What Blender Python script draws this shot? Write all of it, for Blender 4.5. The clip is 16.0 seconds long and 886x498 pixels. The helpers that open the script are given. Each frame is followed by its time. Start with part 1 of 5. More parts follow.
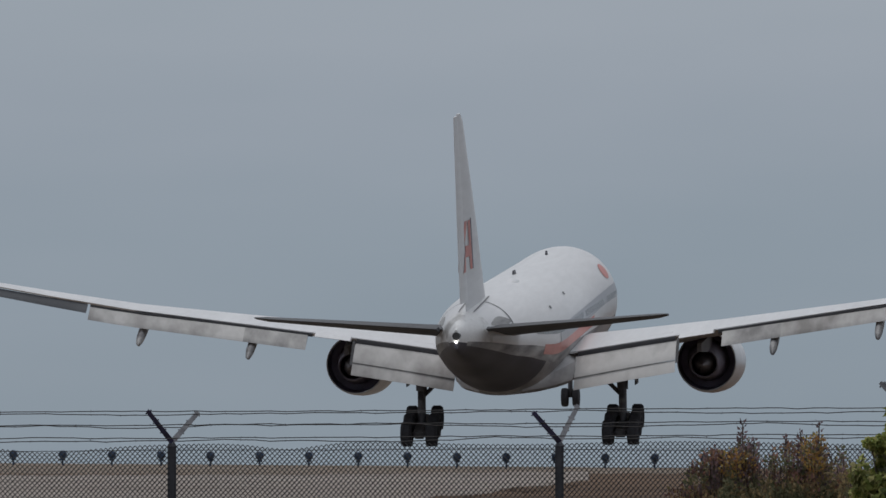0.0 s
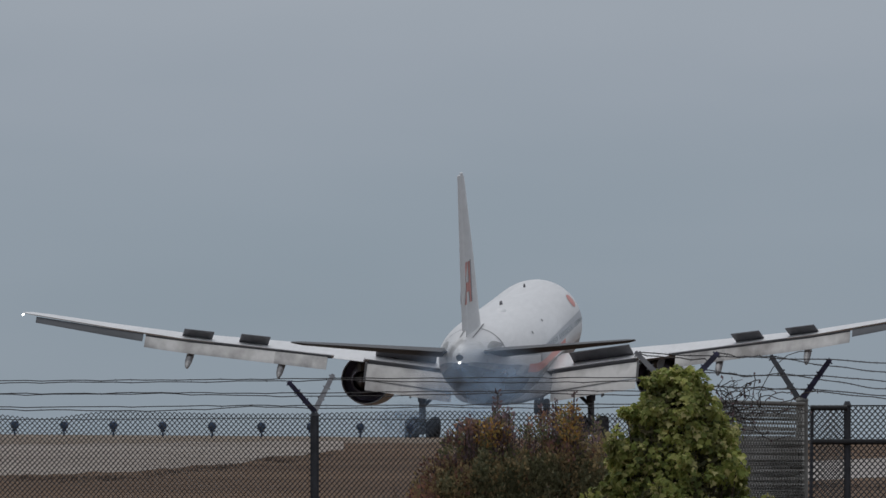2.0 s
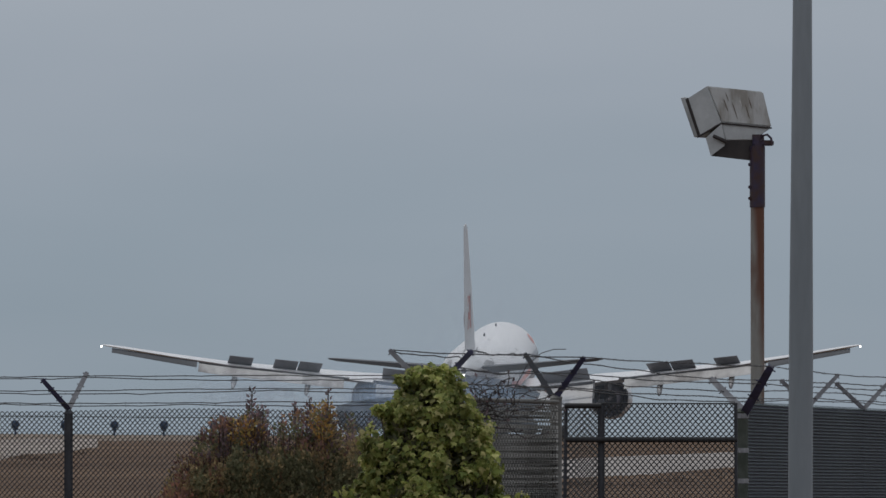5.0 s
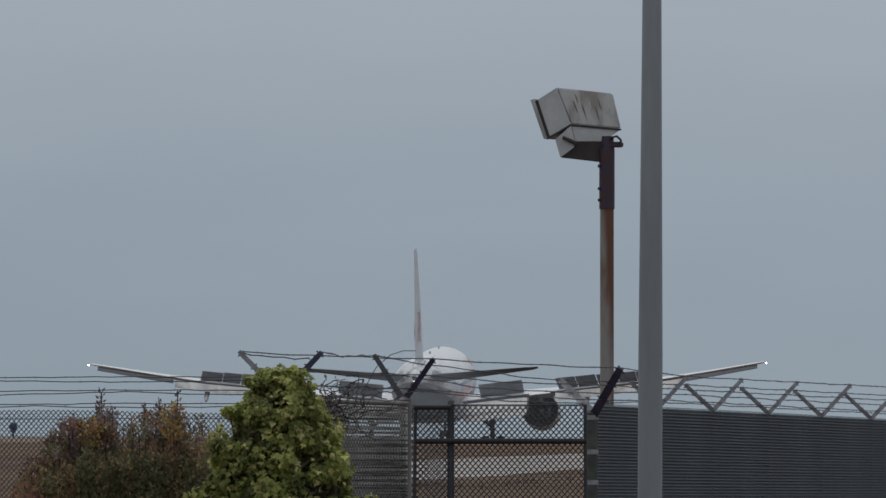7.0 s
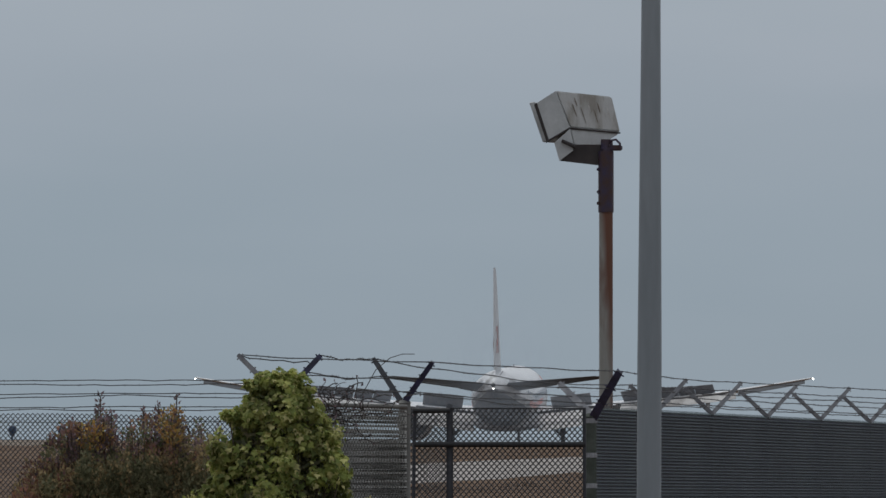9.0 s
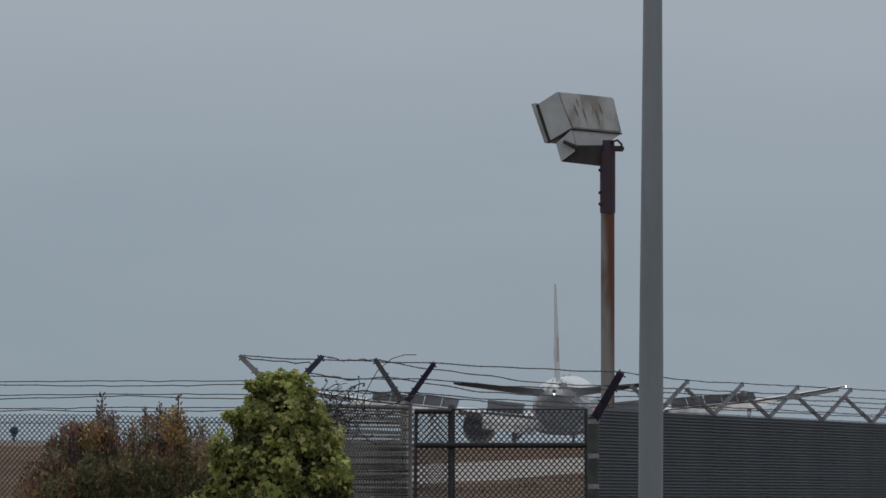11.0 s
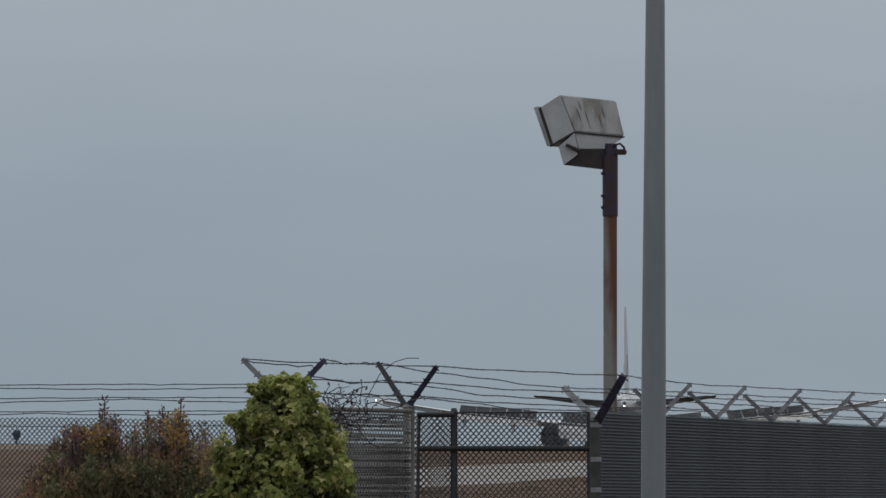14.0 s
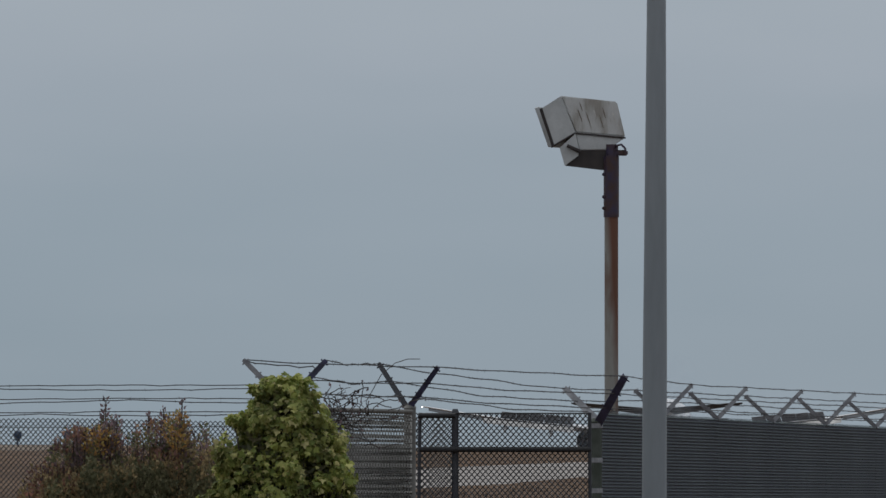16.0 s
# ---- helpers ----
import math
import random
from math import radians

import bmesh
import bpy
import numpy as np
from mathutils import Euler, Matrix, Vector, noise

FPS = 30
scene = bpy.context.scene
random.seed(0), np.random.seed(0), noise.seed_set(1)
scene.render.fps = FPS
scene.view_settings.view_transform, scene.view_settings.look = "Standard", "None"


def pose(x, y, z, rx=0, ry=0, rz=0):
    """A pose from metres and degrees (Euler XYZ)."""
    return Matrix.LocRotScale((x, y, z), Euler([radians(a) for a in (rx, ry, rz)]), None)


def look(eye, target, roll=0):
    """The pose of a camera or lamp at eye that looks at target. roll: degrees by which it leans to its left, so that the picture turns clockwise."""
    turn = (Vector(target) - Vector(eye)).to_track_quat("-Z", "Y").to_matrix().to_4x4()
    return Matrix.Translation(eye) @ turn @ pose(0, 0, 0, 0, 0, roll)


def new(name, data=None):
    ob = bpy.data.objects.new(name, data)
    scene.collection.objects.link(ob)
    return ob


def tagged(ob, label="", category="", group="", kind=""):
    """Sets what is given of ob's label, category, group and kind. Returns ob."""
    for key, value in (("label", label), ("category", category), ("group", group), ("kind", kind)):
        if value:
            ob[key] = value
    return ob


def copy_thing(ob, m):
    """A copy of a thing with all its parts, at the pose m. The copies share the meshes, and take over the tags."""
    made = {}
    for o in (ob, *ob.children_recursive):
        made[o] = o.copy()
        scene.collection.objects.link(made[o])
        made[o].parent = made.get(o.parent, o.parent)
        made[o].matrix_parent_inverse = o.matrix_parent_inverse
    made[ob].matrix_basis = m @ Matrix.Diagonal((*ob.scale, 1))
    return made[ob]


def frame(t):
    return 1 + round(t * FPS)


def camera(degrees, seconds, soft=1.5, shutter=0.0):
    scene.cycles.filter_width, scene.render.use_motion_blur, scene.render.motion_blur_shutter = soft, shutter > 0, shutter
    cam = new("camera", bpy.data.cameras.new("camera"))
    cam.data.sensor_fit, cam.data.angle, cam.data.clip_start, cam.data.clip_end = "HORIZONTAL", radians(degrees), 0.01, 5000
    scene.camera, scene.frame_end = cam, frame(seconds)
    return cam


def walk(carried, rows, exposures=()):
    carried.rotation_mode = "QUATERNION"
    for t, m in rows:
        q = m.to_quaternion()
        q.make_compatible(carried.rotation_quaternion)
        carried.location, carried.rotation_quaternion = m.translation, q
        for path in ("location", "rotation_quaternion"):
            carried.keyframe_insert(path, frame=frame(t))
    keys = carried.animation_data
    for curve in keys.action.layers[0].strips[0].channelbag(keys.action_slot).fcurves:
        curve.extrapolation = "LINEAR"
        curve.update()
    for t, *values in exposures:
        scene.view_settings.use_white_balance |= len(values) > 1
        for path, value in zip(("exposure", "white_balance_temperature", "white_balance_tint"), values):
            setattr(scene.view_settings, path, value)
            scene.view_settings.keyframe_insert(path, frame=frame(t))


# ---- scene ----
LENS = 4.1
F = 784 / math.tan(radians(LENS / 2))
EYE = 1.6
HORIZON = 890.0

cam = camera(LENS, 16.0, soft=1.5)


def spot(u, v, d):
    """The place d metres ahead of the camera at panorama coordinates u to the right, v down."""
    return Vector(((u - 784) / F * d, d, EYE + (HORIZON - v) / F * d))


# the tripod stands still; the head turns after the aircraft: seconds, turn and tilt in panorama units
PAN = [(0, 1137.5, 50), (0.5, 1039.5, 32.5), (1, 928, 19.5), (1.5, 812.5, 4), (2, 703.5, -4.5), (2.5, 623, -5),
       (3, 544, -5), (3.5, 461.5, -5.5), (4, 407, -7), (4.5, 351, -8.5), (5, 268, -8.5), (5.2, 230, -8.5),
       (5.7, 140, -8), (6.3, 52, -7), (6.9, 6, -6), (7.3, -4.5, -5.3), (7.5, -3.5, -5), (8, -3, -3.8), (8.5, -1.5, -2),
       (9, 0, 0), (9.2, 0.5, 0.3), (11.3, 3.3, 1.6), (11.5, 3.5, 1.8), (12, 4, 2.2), (12.5, 5, 3), (13, 6, 3.8),
       (13.5, 6.5, 4.3), (14, 7.5, 7.3), (14.5, 7, 7), (15, 9, 8.2), (15.5, 6.5, 8.8), (16, 9.5, 8.8)]
walk(cam, [(t, look((0, 0, EYE), spot(784 - ox, 441 - oy, 100.0))) for t, ox, oy in PAN],
     [(0, -0.10, 6500, 9.5), (1.5, -0.08, 6500, 9.5), (3.5, -0.03, 6500, 9.5), (5, -0.02, 6500, 9.5), (7.5, 0.04, 6500, 8.2), (16, 0.04, 6500, 7.6)])

# overcast daylight: a pale sky with soft cloud, much brighter overhead than near the horizon
world = bpy.data.worlds.new("overcast_sky")
scene.world = world
world.use_nodes = True
nt = world.node_tree
nt.nodes.clear()
w_out = nt.nodes.new("ShaderNodeOutputWorld")
w_bg = nt.nodes.new("ShaderNodeBackground")
sky = nt.nodes.new("ShaderNodeTexSky")
sky.sky_type = "NISHITA"
sky.sun_disc = False
sky.sun_elevation = radians(70)
sky.sun_rotation = radians(340)
w_geo = nt.nodes.new("ShaderNodeTexCoord")
w_sep = nt.nodes.new("ShaderNodeSeparateXYZ")
w_ramp = nt.nodes.new("ShaderNodeValToRGB")
w_noise = nt.nodes.new("ShaderNodeTexNoise")
w_map = nt.nodes.new("ShaderNodeMapping")
w_mix = nt.nodes.new("ShaderNodeMix")
w_mix.data_type = "RGBA"
w_cl = nt.nodes.new("ShaderNodeMix")
w_cl.data_type = "RGBA"
w_cl.blend_type = "MULTIPLY"
w_nr = nt.nodes.new("ShaderNodeValToRGB")
w_sc = nt.nodes.new("ShaderNodeMix")
w_sc.data_type = "RGBA"
w_sc.blend_type = "MULTIPLY"
nt.links.new(w_geo.outputs["Generated"], w_sep.inputs[0])
nt.links.new(w_sep.outputs["Z"], w_ramp.inputs[0])
el = w_ramp.color_ramp.elements
el[0].position, el[0].color = 0.0, (0.275, 0.33, 0.385, 1)
el[1].position, el[1].color = 1.0, (0.72, 0.75, 0.80, 1)
for p, c in ((0.010, (0.275, 0.33, 0.388)), (0.022, (0.28, 0.338, 0.40)), (0.034, (0.318, 0.365, 0.428)), (0.044, (0.35, 0.395, 0.452)),
             (0.3, (0.48, 0.51, 0.56))):
    e = el.new(p)
    e.color = (*c, 1)
w_map.inputs["Scale"].default_value = (14, 14, 60)
nt.links.new(w_geo.outputs["Generated"], w_map.inputs[0])
nt.links.new(w_map.outputs[0], w_noise.inputs["Vector"])
w_noise.inputs["Scale"].default_value = 1.0
w_noise.inputs["Detail"].default_value = 3.0
w_nr.color_ramp.elements[0].position, w_nr.color_ramp.elements[0].color = 0.3, (0.93, 0.95, 0.96, 1)
w_nr.color_ramp.elements[1].position, w_nr.color_ramp.elements[1].color = 0.7, (1.06, 1.04, 1.04, 1)
nt.links.new(w_noise.outputs["Fac"], w_nr.inputs[0])
w_cl.inputs[0].default_value = 1.0
nt.links.new(w_ramp.outputs[0], w_cl.inputs[6])
nt.links.new(w_nr.outputs[0], w_cl.inputs[7])
w_sc.inputs[0].default_value = 1.0
nt.links.new(sky.outputs[0], w_sc.inputs[6])
w_sc.inputs[7].default_value = (0.06, 0.06, 0.06, 1)
w_mix.inputs[0].default_value = 0.94
nt.links.new(w_sc.outputs[2], w_mix.inputs[6])
nt.links.new(w_cl.outputs[2], w_mix.inputs[7])
nt.links.new(w_mix.outputs[2], w_bg.inputs[0])
nt.links.new(w_bg.outputs[0], w_out.inputs[0])

sun_data = bpy.data.lights.new("sun", "SUN")
sun_data.energy = 0.9
sun_data.angle = radians(25)
sun_data.color = (1.0, 0.97, 0.93)
sun = new("sun", sun_data)
sun.matrix_world = look((0, 0, 200), (25, -70, 0))


def material(name, base, second=None, scale=4.0, rough=0.6, metal=0.0, bump=0.0, bump_scale=60.0, island=0.0, stretch=(1, 1, 1), detail=5.0, low=0.35, high=0.68, spec=0.5):
    """A surface of two tones at a large and a small scale, with fine relief."""
    m = bpy.data.materials.new(name)
    m.use_nodes = True
    t = m.node_tree
    b = t.nodes["Principled BSDF"]
    b.inputs["Roughness"].default_value = rough
    b.inputs["Metallic"].default_value = metal
    b.inputs["Specular IOR Level"].default_value = spec
    second = second or tuple(c * 0.72 for c in base)
    co = t.nodes.new("ShaderNodeTexCoord")
    mp = t.nodes.new("ShaderNodeMapping")
    mp.inputs["Scale"].default_value = stretch
    t.links.new(co.outputs["Object"], mp.inputs[0])
    n1 = t.nodes.new("ShaderNodeTexNoise")
    n1.inputs["Scale"].default_value = scale
    n1.inputs["Detail"].default_value = detail
    t.links.new(mp.outputs[0], n1.inputs["Vector"])
    r1 = t.nodes.new("ShaderNodeValToRGB")
    r1.color_ramp.elements[0].position, r1.color_ramp.elements[0].color = low, (*second, 1)
    r1.color_ramp.elements[1].position, r1.color_ramp.elements[1].color = high, (*base, 1)
    t.links.new(n1.outputs["Fac"], r1.inputs[0])
    out = r1.outputs[0]
    n2 = t.nodes.new("ShaderNodeTexNoise")
    n2.inputs["Scale"].default_value = scale * 9
    n2.inputs["Detail"].default_value = 4.0
    t.links.new(mp.outputs[0], n2.inputs["Vector"])
    r2 = t.nodes.new("ShaderNodeValToRGB")
    r2.color_ramp.elements[0].color = (0.86, 0.86, 0.86, 1)
    r2.color_ramp.elements[1].color = (1.1, 1.1, 1.1, 1)
    t.links.new(n2.outputs["Fac"], r2.inputs[0])
    mx = t.nodes.new("ShaderNodeMix")
    mx.data_type, mx.blend_type = "RGBA", "MULTIPLY"
    mx.inputs[0].default_value = 1.0
    t.links.new(out, mx.inputs[6])
    t.links.new(r2.outputs[0], mx.inputs[7])
    out = mx.outputs[2]
    if island:
        g = t.nodes.new("ShaderNodeNewGeometry")
        hs = t.nodes.new("ShaderNodeHueSaturation")
        mr = t.nodes.new("ShaderNodeMapRange")
        mr.inputs[3].default_value, mr.inputs[4].default_value = 1 - island, 1 + island
        t.links.new(g.outputs["Random Per Island"], mr.inputs[0])
        t.links.new(mr.outputs[0], hs.inputs["Value"])
        t.links.new(out, hs.inputs["Color"])
        out = hs.outputs[0]
    t.links.new(out, b.inputs["Base Color"])
    if bump:
        n3 = t.nodes.new("ShaderNodeTexNoise")
        n3.inputs["Scale"].default_value = bump_scale
        t.links.new(mp.outputs[0], n3.inputs["Vector"])
        bp = t.nodes.new("ShaderNodeBump")
        bp.inputs["Strength"].default_value = bump
        t.links.new(n3.outputs["Fac"], bp.inputs["Height"])
        t.links.new(bp.outputs[0], b.inputs["Normal"])
    return m


def glow(name, colour, strength):
    m = bpy.data.materials.new(name)
    m.use_nodes = True
    b = m.node_tree.nodes["Principled BSDF"]
    b.inputs["Base Color"].default_value = (*colour, 1)
    b.inputs["Emission Color"].default_value = (*colour, 1)
    b.inputs["Emission Strength"].default_value = strength
    return m


M_WHITE = material("white_aircraft_paint", (0.69, 0.69, 0.695), (0.62, 0.62, 0.63), 0.35, 0.36, stretch=(1, 0.12, 1))
# grey belly paint, darkened further by the shade put into it
M_BELLY = material("grey_paint_with_shade", (0.062, 0.062, 0.078), (0.038, 0.038, 0.048), 0.35, 0.5)
# grey taken almost to black: the shade of the undersides is in it
M_STAB = material("grey_paint_with_underside_shade", (0.085, 0.09, 0.10), (0.058, 0.062, 0.07), 0.6, 0.7)
M_DIRTY = material("sooty_tail_cone_paint", (0.66, 0.66, 0.66), (0.24, 0.23, 0.22), 0.8, 0.5, low=0.34, high=0.5, stretch=(1, 0.4, 1))
M_FLAP = material("grey_flap_paint_with_soot", (0.47, 0.46, 0.45), (0.17, 0.16, 0.155), 0.34, 0.55, low=0.38, high=0.56, detail=6, stretch=(1, 0.5, 0.5))
M_SOOT = material("sooty_grey_streaks", (0.40, 0.395, 0.39), (0.09, 0.088, 0.098), 1.0, 0.55, low=0.32, high=0.66, stretch=(1, 0.22, 1.6), detail=7)
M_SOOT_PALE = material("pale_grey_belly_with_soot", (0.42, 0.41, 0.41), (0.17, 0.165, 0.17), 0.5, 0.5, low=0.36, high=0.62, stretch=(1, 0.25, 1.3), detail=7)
M_FLAP_SOOT = material("flap_paint_blackened_by_exhaust", (0.43, 0.42, 0.41), (0.15, 0.145, 0.145), 0.55, 0.6, low=0.36, high=0.58, detail=7, stretch=(1, 0.5, 0.5))
M_SLOT = material("dark_flap_cove", (0.06, 0.06, 0.065), None, 1.0, 0.7)
M_RED = material("red_livery_paint", (0.58, 0.17, 0.13), (0.50, 0.14, 0.105), 0.6, 0.35)
M_NAVY = material("dark_blue_livery_paint", (0.05, 0.055, 0.10), (0.035, 0.04, 0.075), 0.6, 0.4)
M_GREY = material("grey_livery_band", (0.34, 0.35, 0.38), (0.30, 0.31, 0.34), 0.6, 0.35)
M_NACELLE = material("pale_nacelle_paint", (0.70, 0.70, 0.71), (0.58, 0.58, 0.60), 0.8, 0.3)
M_NOZZLE = material("dark_blue_duct_lining", (0.21, 0.19, 0.28), (0.14, 0.125, 0.19), 1.2, 0.55)
M_CORE = material("scorched_core_cowl", (0.21, 0.19, 0.235), (0.12, 0.108, 0.14), 1.2, 0.55)
M_HOT = material("burnt_exhaust_metal", (0.26, 0.24, 0.24), (0.13, 0.12, 0.13), 1.5, 0.45, 0.7)
M_TYRE = material("black_rubber", (0.05, 0.05, 0.058), None, 3.0, 0.85, 0, 0.2, 30)
M_GEAR = material("grey_gear_steel", (0.16, 0.16, 0.17), (0.08, 0.08, 0.09), 2.0, 0.5, 0.4)
M_GLASS_DARK = material("dark_cabin_glass", (0.02, 0.022, 0.03), None, 1.0, 0.15)
M_LIGHT = glow("white_navigation_light", (1.0, 0.98, 0.92), 7.0)
M_TAIL_LIGHT = glow("white_tail_light", (1.0, 0.98, 0.92), 10.0)
M_SPOILER = material("raised_spoiler_grey", (0.19, 0.19, 0.20), (0.135, 0.135, 0.145), 0.8, 0.6)


def part(name, bm, mat, parent=None, label="", smooth=False):
    """Links a bmesh as one mesh object, under a thing or a part."""
    me = bpy.data.meshes.new(name)
    bmesh.ops.recalc_face_normals(bm, faces=bm.faces)
    if smooth:
        for f in bm.faces:
            f.smooth = True
    bm.to_mesh(me)
    bm.free()
    if smooth:
        me.set_sharp_from_angle(angle=radians(38))
    me.materials.append(mat)
    ob = new(name, me)
    if parent is not None:
        ob.parent = parent
    if label:
        tagged(ob, label)
    return ob


def thing(name, label, category, group="", at=None):
    ob = new(name)
    if at is not None:
        ob.matrix_basis = at
    return tagged(ob, label, category, group)


def loft(rings, cap=True, bm=None):
    """Rings of equal length, skinned in order."""
    bm = bm or bmesh.new()
    rows = [[bm.verts.new(p) for p in r] for r in rings]
    n = len(rows[0])
    for a, b in zip(rows, rows[1:]):
        for i in range(n):
            j = (i + 1) % n
            bm.faces.new((a[i], a[j], b[j], b[i]))
    if cap:
        bm.faces.new(rows[0][::-1])
        bm.faces.new(rows[-1])
    return bm


def tube(a, b, r0, r1=None, n=8, bm=None):
    """A round bar from a to b."""
    a, b = Vector(a), Vector(b)
    r1 = r0 if r1 is None else r1
    z = (b - a).normalized()
    x = z.cross(Vector((0, 0, 1)) if abs(z.z) < 0.9 else Vector((1, 0, 0))).normalized()
    y = z.cross(x)
    ring = lambda c, r: [c + x * math.cos(2 * math.pi * i / n) * r + y * math.sin(2 * math.pi * i / n) * r for i in range(n)]
    return loft([ring(a, r0), ring(b, r1)], True, bm)


def pipe(points, r, n=5, bm=None):
    """A thin bent rod through points."""
    pts = [Vector(p) for p in points]
    rings = []
    for i, p in enumerate(pts):
        z = (pts[min(i + 1, len(pts) - 1)] - pts[max(i - 1, 0)]).normalized()
        x = z.cross(Vector((0, 0, 1)) if abs(z.z) < 0.9 else Vector((1, 0, 0))).normalized()
        y = z.cross(x)
        rings.append([p + (x * math.cos(2 * math.pi * k / n) + y * math.sin(2 * math.pi * k / n)) * r for k in range(n)])
    return loft(rings, True, bm)


def box(size, at=(0, 0, 0), bevel=0.0, bm=None, turn=None):
    own = bmesh.new()
    bmesh.ops.create_cube(own, size=1.0)
    bmesh.ops.scale(own, vec=size, verts=own.verts)
    if bevel:
        bmesh.ops.bevel(own, geom=own.edges, offset=bevel, segments=2, affect="EDGES")
    if turn is not None:
        bmesh.ops.transform(own, matrix=turn, verts=own.verts)
    bmesh.ops.translate(own, vec=at, verts=own.verts)
    if bm is None:
        return own
    idx = [bm.verts.new(v.co) for v in own.verts]
    own.verts.index_update()
    for f in own.faces:
        bm.faces.new([idx[v.index] for v in f.verts])
    own.free()
    return bm


def turned(profile, n=28, axis="y", cap=True, bm=None):
    """A turned solid: profile of (along, radius) about the y or z axis."""
    rings = []
    for s, r in profile:
        ring = []
        for i in range(n):
            a = 2 * math.pi * i / n
            ring.append((math.cos(a) * r, s, math.sin(a) * r) if axis == "y" else (math.cos(a) * r, math.sin(a) * r, s))
        rings.append(ring)
    return loft(rings, cap, bm)

M_GRASS = material("dry_brown_grass", (0.15, 0.101, 0.069), (0.10, 0.066, 0.046), 0.05, 0.95, 0, 0.6, 3.0, detail=8, spec=0.05)
M_CONCRETE = material("pale_concrete", (0.33, 0.305, 0.287), (0.255, 0.228, 0.21), 0.03, 0.85, 0, 0.1, 2.0, detail=8, spec=0.1)


def ground_z(x, y):
    """Level by the fence, then a long rise to the runway's crest and a slow fall beyond."""
    prof = [(-300, 0), (130, 0.0), (200, 0.9), (330, 2.35), (480, 3.7), (640, 4.75), (830, 5.75), (900, 5.75), (1000, 5.85), (1150, 6.1), (1300, 6.45), (1700, 6.95), (2100, 5.0), (4900, -20)]
    z = prof[-1][1]
    for (a, p), (b, q) in zip(prof, prof[1:]):
        if a <= y <= b:
            k = (y - a) / (b - a)
            z = p + (q - p) * k
            break
    if y > 200:
        z -= 0.0072 * (x + 20) * min(1, (y - 200) / 600)
    return z

# ---------------------------------------------------------------- ground: one sheet to the horizon
xs = [-3000, -1500, -700, -300, -150] + [-100 + 10 * i for i in range(21)] + [150, 300, 700, 1500, 3000]
ys = [-300, -100, 0, 60, 90, 110, 130, 150, 175, 200, 230, 260, 290, 330, 370, 400, 440, 480, 520, 560, 600, 640, 680, 720, 760, 800, 830, 860, 900, 950, 1000, 1100, 1200, 1300, 1500, 1700, 2100, 3000, 4900]
bm = bmesh.new()
rows = [[bm.verts.new((x, y, ground_z(x, y))) for x in xs] for y in ys]
for a, b in zip(rows, rows[1:]):
    for i in range(len(xs) - 1):
        bm.faces.new((a[i], a[i + 1], b[i + 1], b[i]))
tagged(part("ground", bm, M_GRASS, None, "dry brown grassland rising to a low crest", True), kind="structure", category="ground")


def ground_hit(u, v):
    """Where the sight line at u, v first meets the rise."""
    y = 120.0
    while y < 860:
        p = spot(u, v, y)
        if p.z <= ground_z(p.x, y):
            return p.x, y
        y += 1.5
    return spot(u, v, 850).x, 850.0


def pavement_patch(name, u0, u1, top, bottom, mat, label, lift, n=60, m=10, rag=0.0):
    """A surface laid on the rise between two lines seen from the road."""
    bm = bmesh.new()
    grid = []
    for i in range(n + 1):
        u = u0 + (u1 - u0) * i / n
        k = rag * (noise.noise((u * 0.021, 3.3, 0)) + 0.6 * noise.noise((u * 0.09, 7.1, 0)))
        xa, ya = ground_hit(u, bottom(u) + k)
        xb, yb = ground_hit(u, top(u) + 0.4 * k)
        col = []
        for j in range(m + 1):
            x, y = xa + (xb - xa) * j / m, ya + (yb - ya) * j / m
            col.append(bm.verts.new((x, y, ground_z(x, y) + (lift if j else -0.4))))
        grid.append(col)
    for a, b in zip(grid, grid[1:]):
        for j in range(m):
            bm.faces.new((a[j], a[j + 1], b[j + 1], b[j]))
    return tagged(part(name, bm, mat, None, label, True), kind="structure", category="pavement")


def ease(u, pts):
    for (a, p), (b, q) in zip(pts, pts[1:]):
        if u <= b:
            k = max(0, (u - a) / (b - a))
            k = k * k * (3 - 2 * k)
            return p + (q - p) * k
    return pts[-1][1]


def apron_edge(u):
    """Where the dry grass ends and the apron begins, as seen from the road."""
    return ease(u, [(-1700, 880), (-812, 859), (-512, 853), (-412, 843), (-312, 833), (-212, 819), (-140, 811), (-95, 804)])


M_APRON = material("warm_worn_concrete", (0.31, 0.275, 0.245), (0.225, 0.192, 0.168), 0.03, 0.9, 0, 0.1, 2.0, detail=8, spec=0.08)
M_TAN = material("bleached_tan_verge", (0.23, 0.19, 0.155), (0.18, 0.145, 0.115), 0.03, 0.95, 0, 0.3, 2.0, detail=8, spec=0.08)
pavement_patch("pavement_verge", -1700, 160, lambda u: ease(u, [(-1700, 768), (-400, 774), (160, 782)]), lambda u: ease(u, [(-1700, 800), (-700, 798), (160, 790)]), M_TAN,
               "bleached tan verge beside the runway", 0.02, 50, 8, 2)
pavement_patch("pavement_apron", -1700, -95, lambda u: ease(u, [(-1700, 794), (-700, 792), (-62, 786.5)]),
               apron_edge, M_APRON, "pale worn concrete apron beyond the grass", 0.03, 120, 10, 4)
pavement_patch("pavement_road", 560, 1700, lambda u: ease(u, [(560, 828), (1060, 812), (1700, 800)]), lambda u: ease(u, [(560, 872), (800, 860), (1060, 842), (1700, 818)]),
               M_CONCRETE, "pale concrete perimeter road in dry grass", 0.03, 60, 8, 4)

